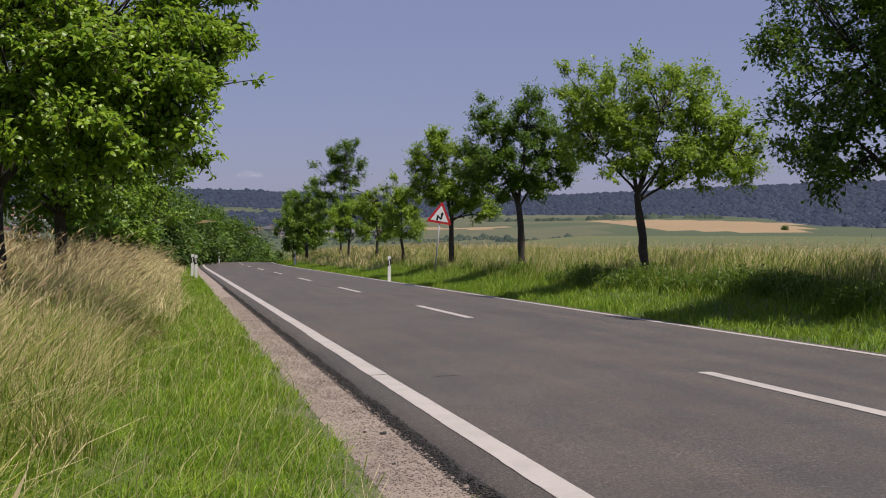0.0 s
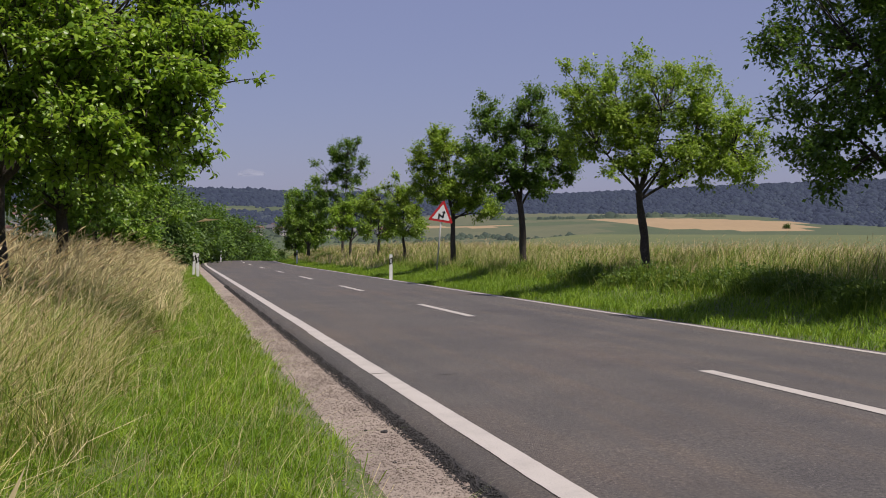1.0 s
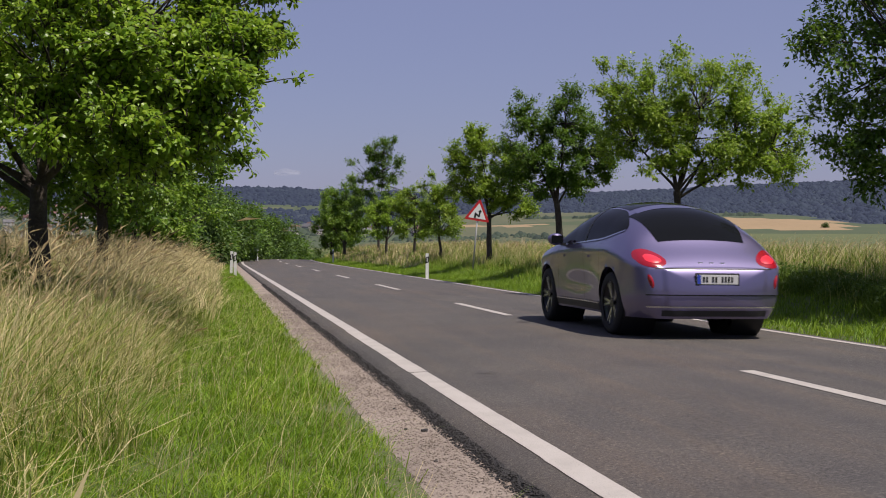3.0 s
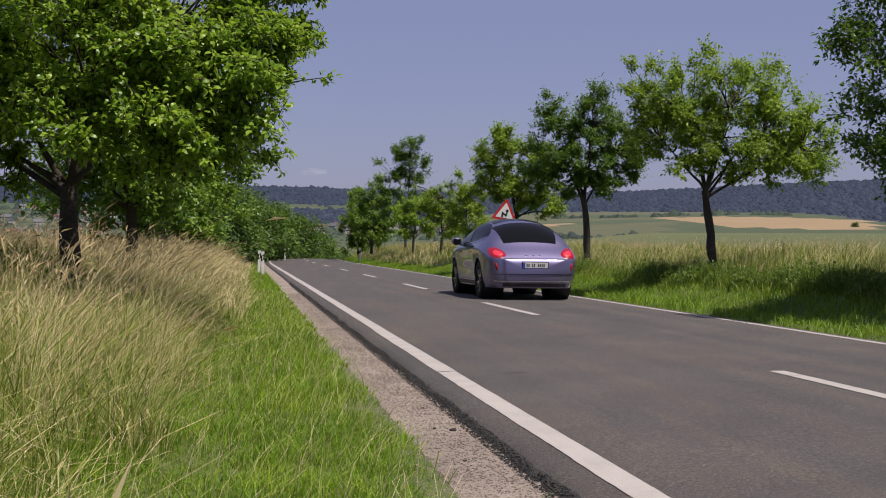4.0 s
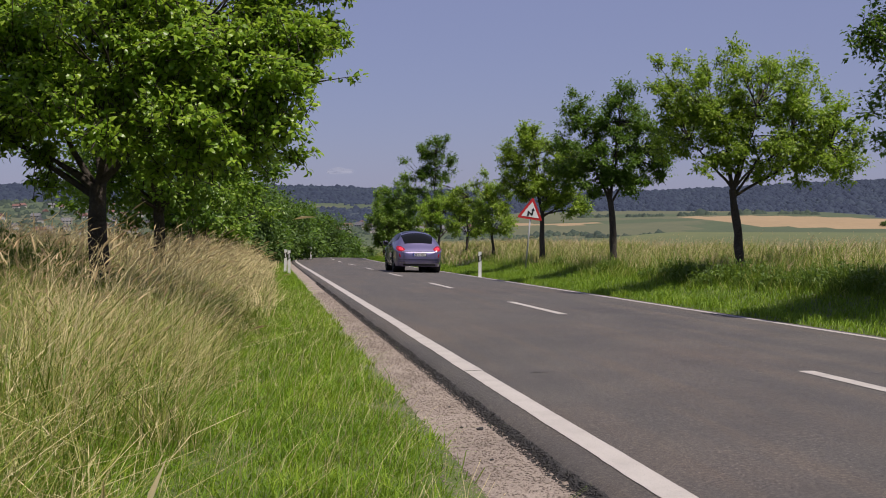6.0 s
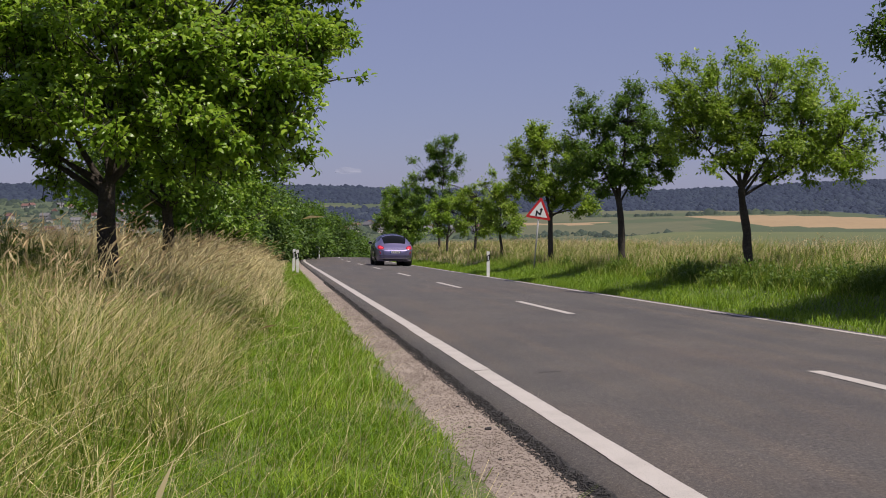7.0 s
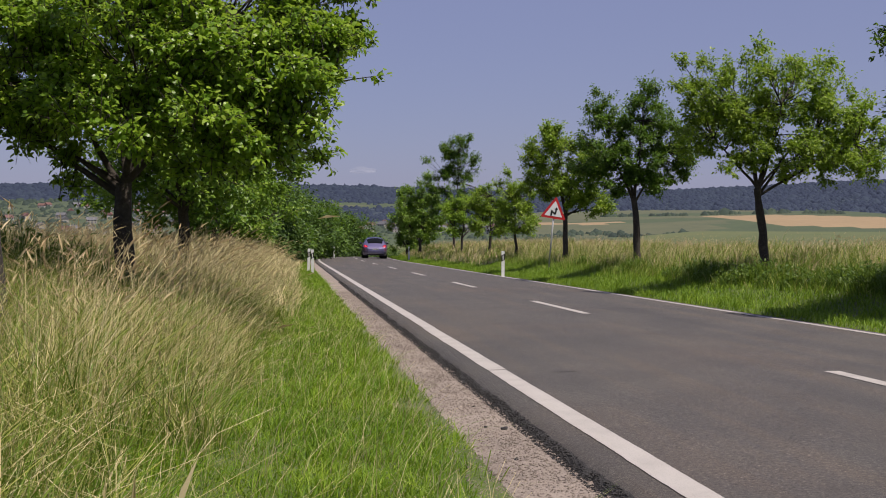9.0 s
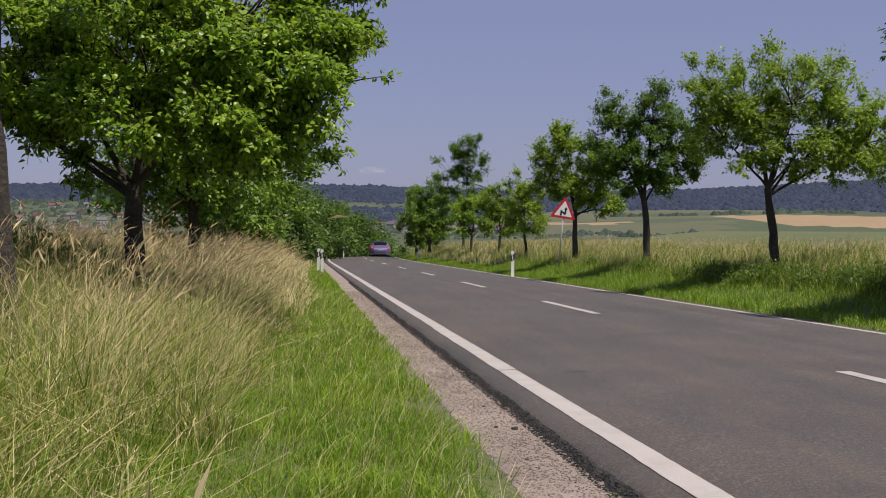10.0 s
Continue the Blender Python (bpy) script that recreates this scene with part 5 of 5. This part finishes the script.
def lathe(profile, seg=40):
    """Turned round the x axis."""
    a = np.linspace(0, 2 * np.pi, seg, endpoint=False)
    pr = np.asarray(profile, float)
    v = np.stack([np.repeat(pr[:, 0][:, None], seg, 1), pr[:, 1][:, None] * np.cos(a), pr[:, 1][:, None] * np.sin(a)], -1).reshape(-1, 3)
    n = len(pr)
    i, j = np.meshgrid(np.arange(n - 1), np.arange(seg), indexing="ij")
    k = (j + 1) % seg
    return v, np.stack([i * seg + j, i * seg + k, (i + 1) * seg + k, (i + 1) * seg + j], -1).reshape(-1, 4)


def build_wheel(parent, x, y, side):
    wheel = new("wheel")
    wheel.parent = parent
    R = WHEEL_R
    skin("tyre", lathe([(-0.12, 0.27), (-0.13, 0.32), (-0.12, R - 0.02), (-0.08, R), (0.08, R), (0.12, R - 0.02), (0.13, 0.32), (0.12, 0.288), (0.10, 0.28)]), TYRE, wheel, "black rubber tyre")
    s = side
    prof = [(-0.11 * s, 0.275), (0.02 * s, 0.27), (0.115 * s, 0.290), (0.118 * s, 0.280), (0.09 * s, 0.265), (0.03 * s, 0.22), (0.03 * s, 0.001)]
    skin("rim", lathe(prof), RIM, wheel, "dark alloy rim")
    for k in range(5):
        for d in (-0.16, 0.16):
            a = 2 * math.pi * k / 5 + d
            b = 2 * math.pi * k / 5 + d * 0.35
            bm = bmesh.new()
            pts = []
            for ang, rr, wd in ((b, 0.05, 0.012), (a, 0.272, 0.012)):
                for e in (-1, 1):
                    pts.append((math.cos(ang) * rr - e * math.sin(ang) * wd, math.sin(ang) * rr + e * math.cos(ang) * wd))
            lo = [bm.verts.new((0.05 * s, *q)) for q in pts]
            hi = [bm.verts.new(((0.085 if n < 2 else 0.108) * s, *q)) for n, q in enumerate(pts)]
            for f in ((0, 1, 3, 2),):
                bm.faces.new([hi[n] for n in f])
            for p, q in ((0, 1), (1, 3), (3, 2), (2, 0)):
                bm.faces.new((lo[p], lo[q], hi[q], hi[p]))
            bmesh.ops.recalc_face_normals(bm, faces=bm.faces)
            part("spoke", bm, RIM_CUT, wheel)
    part("hub", cylinder(0.06, 0.03, (0.08 * s, 0, 0), 20, Matrix.Rotation(radians(90), 4, "Y")), RIM, wheel)
    return wheel, (x, y)


def ellipsoid(rx, ry, rz, at, rot=None):
    bm = bmesh.new()
    bmesh.ops.create_uvsphere(bm, u_segments=24, v_segments=14, radius=1.0, matrix=Matrix.Translation(at) @ (rot or Matrix()) @ Matrix.Diagonal((rx, ry, rz, 1)))
    for f in bm.faces:
        f.smooth = True
    return bm


def build_car():
    car = tagged(new("car"), "lilac metallic crossover car with tinted windows driving away", "car")
    shell = car_body()
    tree = BVHTree.FromBMesh(shell)
    body = part("body", shell, CAR_PAINT, car, "lilac metallic bodywork")
    zlo = spline([-0.3, 0.2, 1.0, 2.45], [1.27, 1.22, 1.18, 1.12])

    def span(y):
        """Lower and upper edge of the side glass, rounded at its rear end."""
        lo, hi = float(zlo(y)), max(float(zlo(y)) + 0.012, float(top_z(y)) - 0.10)
        t = min(max((y + 0.10) / 0.7, 0), 1)
        f = max(0.01, math.sqrt(max(0, 1 - (1 - t) ** 2.0)))
        mid = lo + 0.45 * (hi - lo)
        return mid - (mid - lo) * f, mid + (hi - mid) * f

    def zlow(y):
        return span(y)[0]

    def zhi(y):
        return span(y)[1]
    for side in (-1, 1):
        skin("side_window", patch(zlow, zhi, -0.098, 2.34, side, 0.006, 80), GLASS, body, "tinted side glass")
        # bright line round the glass, the pillar between the doors, the sill
        skin("window_trim", patch(lambda y: zlow(y) - 0.018, lambda y: zlow(y) + 0.002, -0.095, 2.36, side, 0.011, 60, 3), CHROME, body, "satin trim line")
        skin("door_pillar", patch(zlow, zhi, 1.13, 1.20, side, 0.010, 4), TRIM, body)
        skin("sill_trim", patch(lambda y: 0.275, lambda y: 0.36, 0.47, 2.43, side, 0.012, 20, 4), TRIM, body, "black sill")
        skin("sill_line", patch(lambda y: 0.36, lambda y: 0.378, 0.47, 2.43, side, 0.016, 20, 3), CHROME, body)
        for yy in (0.98, 2.1):
            part("door_handle", box(0.03, 0.2, 0.03, (side * (float(body_x(yy, 0.97)) + 0.012), yy, 0.97), 0.01), CAR_PAINT, body)
        for yy, za, zb in ((0.42, 0.40, 1.14), (1.165, 0.38, 1.11), (2.33, 0.40, 1.06)):
            skin("door_gap", patch(lambda y: za, lambda y: zb, yy - 0.004, yy + 0.004, side, 0.002, 2, 16), TRIM, body)
        mirror = part("mirror", ellipsoid(0.12, 0.075, 0.085, (side * 1.07, 2.12, 1.20)), CAR_PAINT, body)
        part("mirror_glass", box(0.17, 0.01, 0.11, (side * 1.07, 2.045, 1.20), 0.004), GLASS, mirror)
        part("mirror_arm", box(0.14, 0.05, 0.03, (side * 0.94, 2.12, 1.13), 0.008), TRIM, mirror)
        lamp = skin("tail_light", tail_oval(tree, side * 0.745, 0.955, 0.17, 0.105, side * 0.2, 0.004), TAIL, body, "red oval tail light")
        skin("lamp_core", tail_oval(tree, side * 0.735, 0.955, 0.10, 0.052, side * 0.2, 0.016, 5, 24), TAIL_CORE, lamp, "bright red lamp core")
        skin("reflector", tail_oval(tree, side * 0.79, 0.69, 0.028, 0.085, side * -0.28, 0.004, 4, 16), TAIL, body, "narrow red reflector")
        # dark wheel wells
        for cy, cz in AXLES:
            v, q = lathe([(0.50 * side, 0.45), (0.93 * side, 0.45)], 36)
            well = skin("wheel_well", (v + [0, cy, cz], q), TRIM, body)
    skin("rear_window", top_patch(-0.60, 0.22, 0.58, 0.66, 0.006), GLASS, body, "dark tinted rear window")
    skin("roof_spoiler", top_patch(0.17, 0.30, 0.56, 0.56, 0.009, 6), CAR_PAINT, body)
    skin("windscreen", top_patch(1.85, 2.52, 0.66, 0.76, 0.006), GLASS, body)
    skin("roof_glass", top_patch(0.45, 1.75, 0.56, 0.56, 0.004), GLASS, body)
    # tailgate recess, plate, bumper lines, diffuser
    skin("tail_crease", tail_sheet(tree, -0.74, 0.74, 0.835, 0.848, 0.004), TRIM, body, "dark seam below the tailgate")
    at = behind(tree, 0.0, 0.715) - 0.012
    plate = part("number_plate", box(0.52, 0.012, 0.115, (0, at, 0.715), 0.004), PLATE_W, body, "white number plate")
    part("plate_frame", box(0.56, 0.010, 0.15, (0, at + 0.006, 0.715), 0.004), TRIM, plate, "dark plate frame")
    part("plate_band", box(0.045, 0.004, 0.107, (-0.235, at - 0.008, 0.715)), PLATE_B, plate, "blue band")
    for a in (-0.175, -0.135, -0.06, -0.02, 0.06, 0.10, 0.14, 0.18):
        part("plate_mark", box(0.024, 0.003, 0.066, (a, at - 0.008, 0.715)), SIGN_BLACK, plate)
    for a in (-0.16, -0.02, 0.12):
        part("badge", box(0.06, 0.008, 0.014, (a, behind(tree, a, 0.91) - 0.003, 0.91)), CHROME, body)
    skin("bumper_ledge", tail_sheet(tree, -0.84, 0.84, 0.535, 0.575, 0.022), CAR_PAINT, body)
    skin("bumper_lip", tail_sheet(tree, -0.84, 0.84, 0.52, 0.535, 0.010, 40, 3), TRIM, body)
    skin("bumper_line", tail_sheet(tree, -0.82, 0.82, 0.375, 0.395, 0.012, 40, 3), CHROME, body, "satin line across the bumper")
    skin("diffuser", tail_sheet(tree, -0.66, 0.66, 0.275, 0.345, 0.006), TRIM, body, "black lower bumper")
    part("underside", box(1.50, 3.9, 0.10, (0, 1.4, 0.30), 0.03), TRIM, body)
    wheels = []
    for cy, cz in AXLES:
        for side in (-1, 1):
            wheels.append(build_wheel(car, side * 0.845, cy, side))
    return car, wheels


car, wheels = build_car()
car.scale = (1.065, 1.04, 1.065)
build_sign()
post(-2.05, 45.2, radians(8), "white marker post with black band in the verge")
for px, py, lean in ((-10.2, 49.0, 0), (-10.9, 51.5, 2), (-18.95, 100.5, 0), (-10.9, 87.5, 0)):
    post(px, py, radians(8), "white marker post at the grassy roadside", lean)

# distance of the rear axle ahead of the eye, by the second
CAR_T = [0.0, 1.0, 2.1, 2.5, 2.7, 4.0, 5.0, 5.5, 7.0, 8.0, 9.0, 10.0]
CAR_Y = [-12.2, -2.5, 8.35, 11.75, 13.4, 26.9, 38.9, 45.0, 67.0, 82.5, 99.0, 116.5]


def motions():
    along = spline(CAR_T, CAR_Y)
    rows, spins = [], {-1: [], 1: []}
    turned = 0.0
    last = None
    for k in range(0, 301):
        t = k / FPS
        y = float(along(t))
        across = float(np.interp(y, [20, 45, 75, 117], [1.3, 1.42, 1.68, 1.6]))
        s = (y - C0[1] - NY * across) / RY
        pts = []
        for ss in (s, s + 2.9):
            p = across + float(bend(np.float64(ss)))
            px, py = to_xy(p, ss)
            pts.append(Vector((px, py, float(road_z(across, np.float64(ss))) + 0.002)))
        a, b = pts
        d = b - a
        yaw, pitch = math.degrees(math.atan2(-d.x, d.y)), math.degrees(math.atan2(d.z, math.hypot(d.x, d.y)))
        rows.append((t, pose(a.x, a.y, a.z, pitch, 1.0, yaw)))
        if last is not None:
            turned -= math.degrees((a - last).length / WHEEL_R)
        last = a
        spins[1].append((t, turned))
    walk(car, rows)
    for (wheel, (wx, wy)) in wheels:
        walk(wheel, [(t, pose(wx, wy, WHEEL_R, g, 0, 0)) for t, g in spins[1]])


motions()
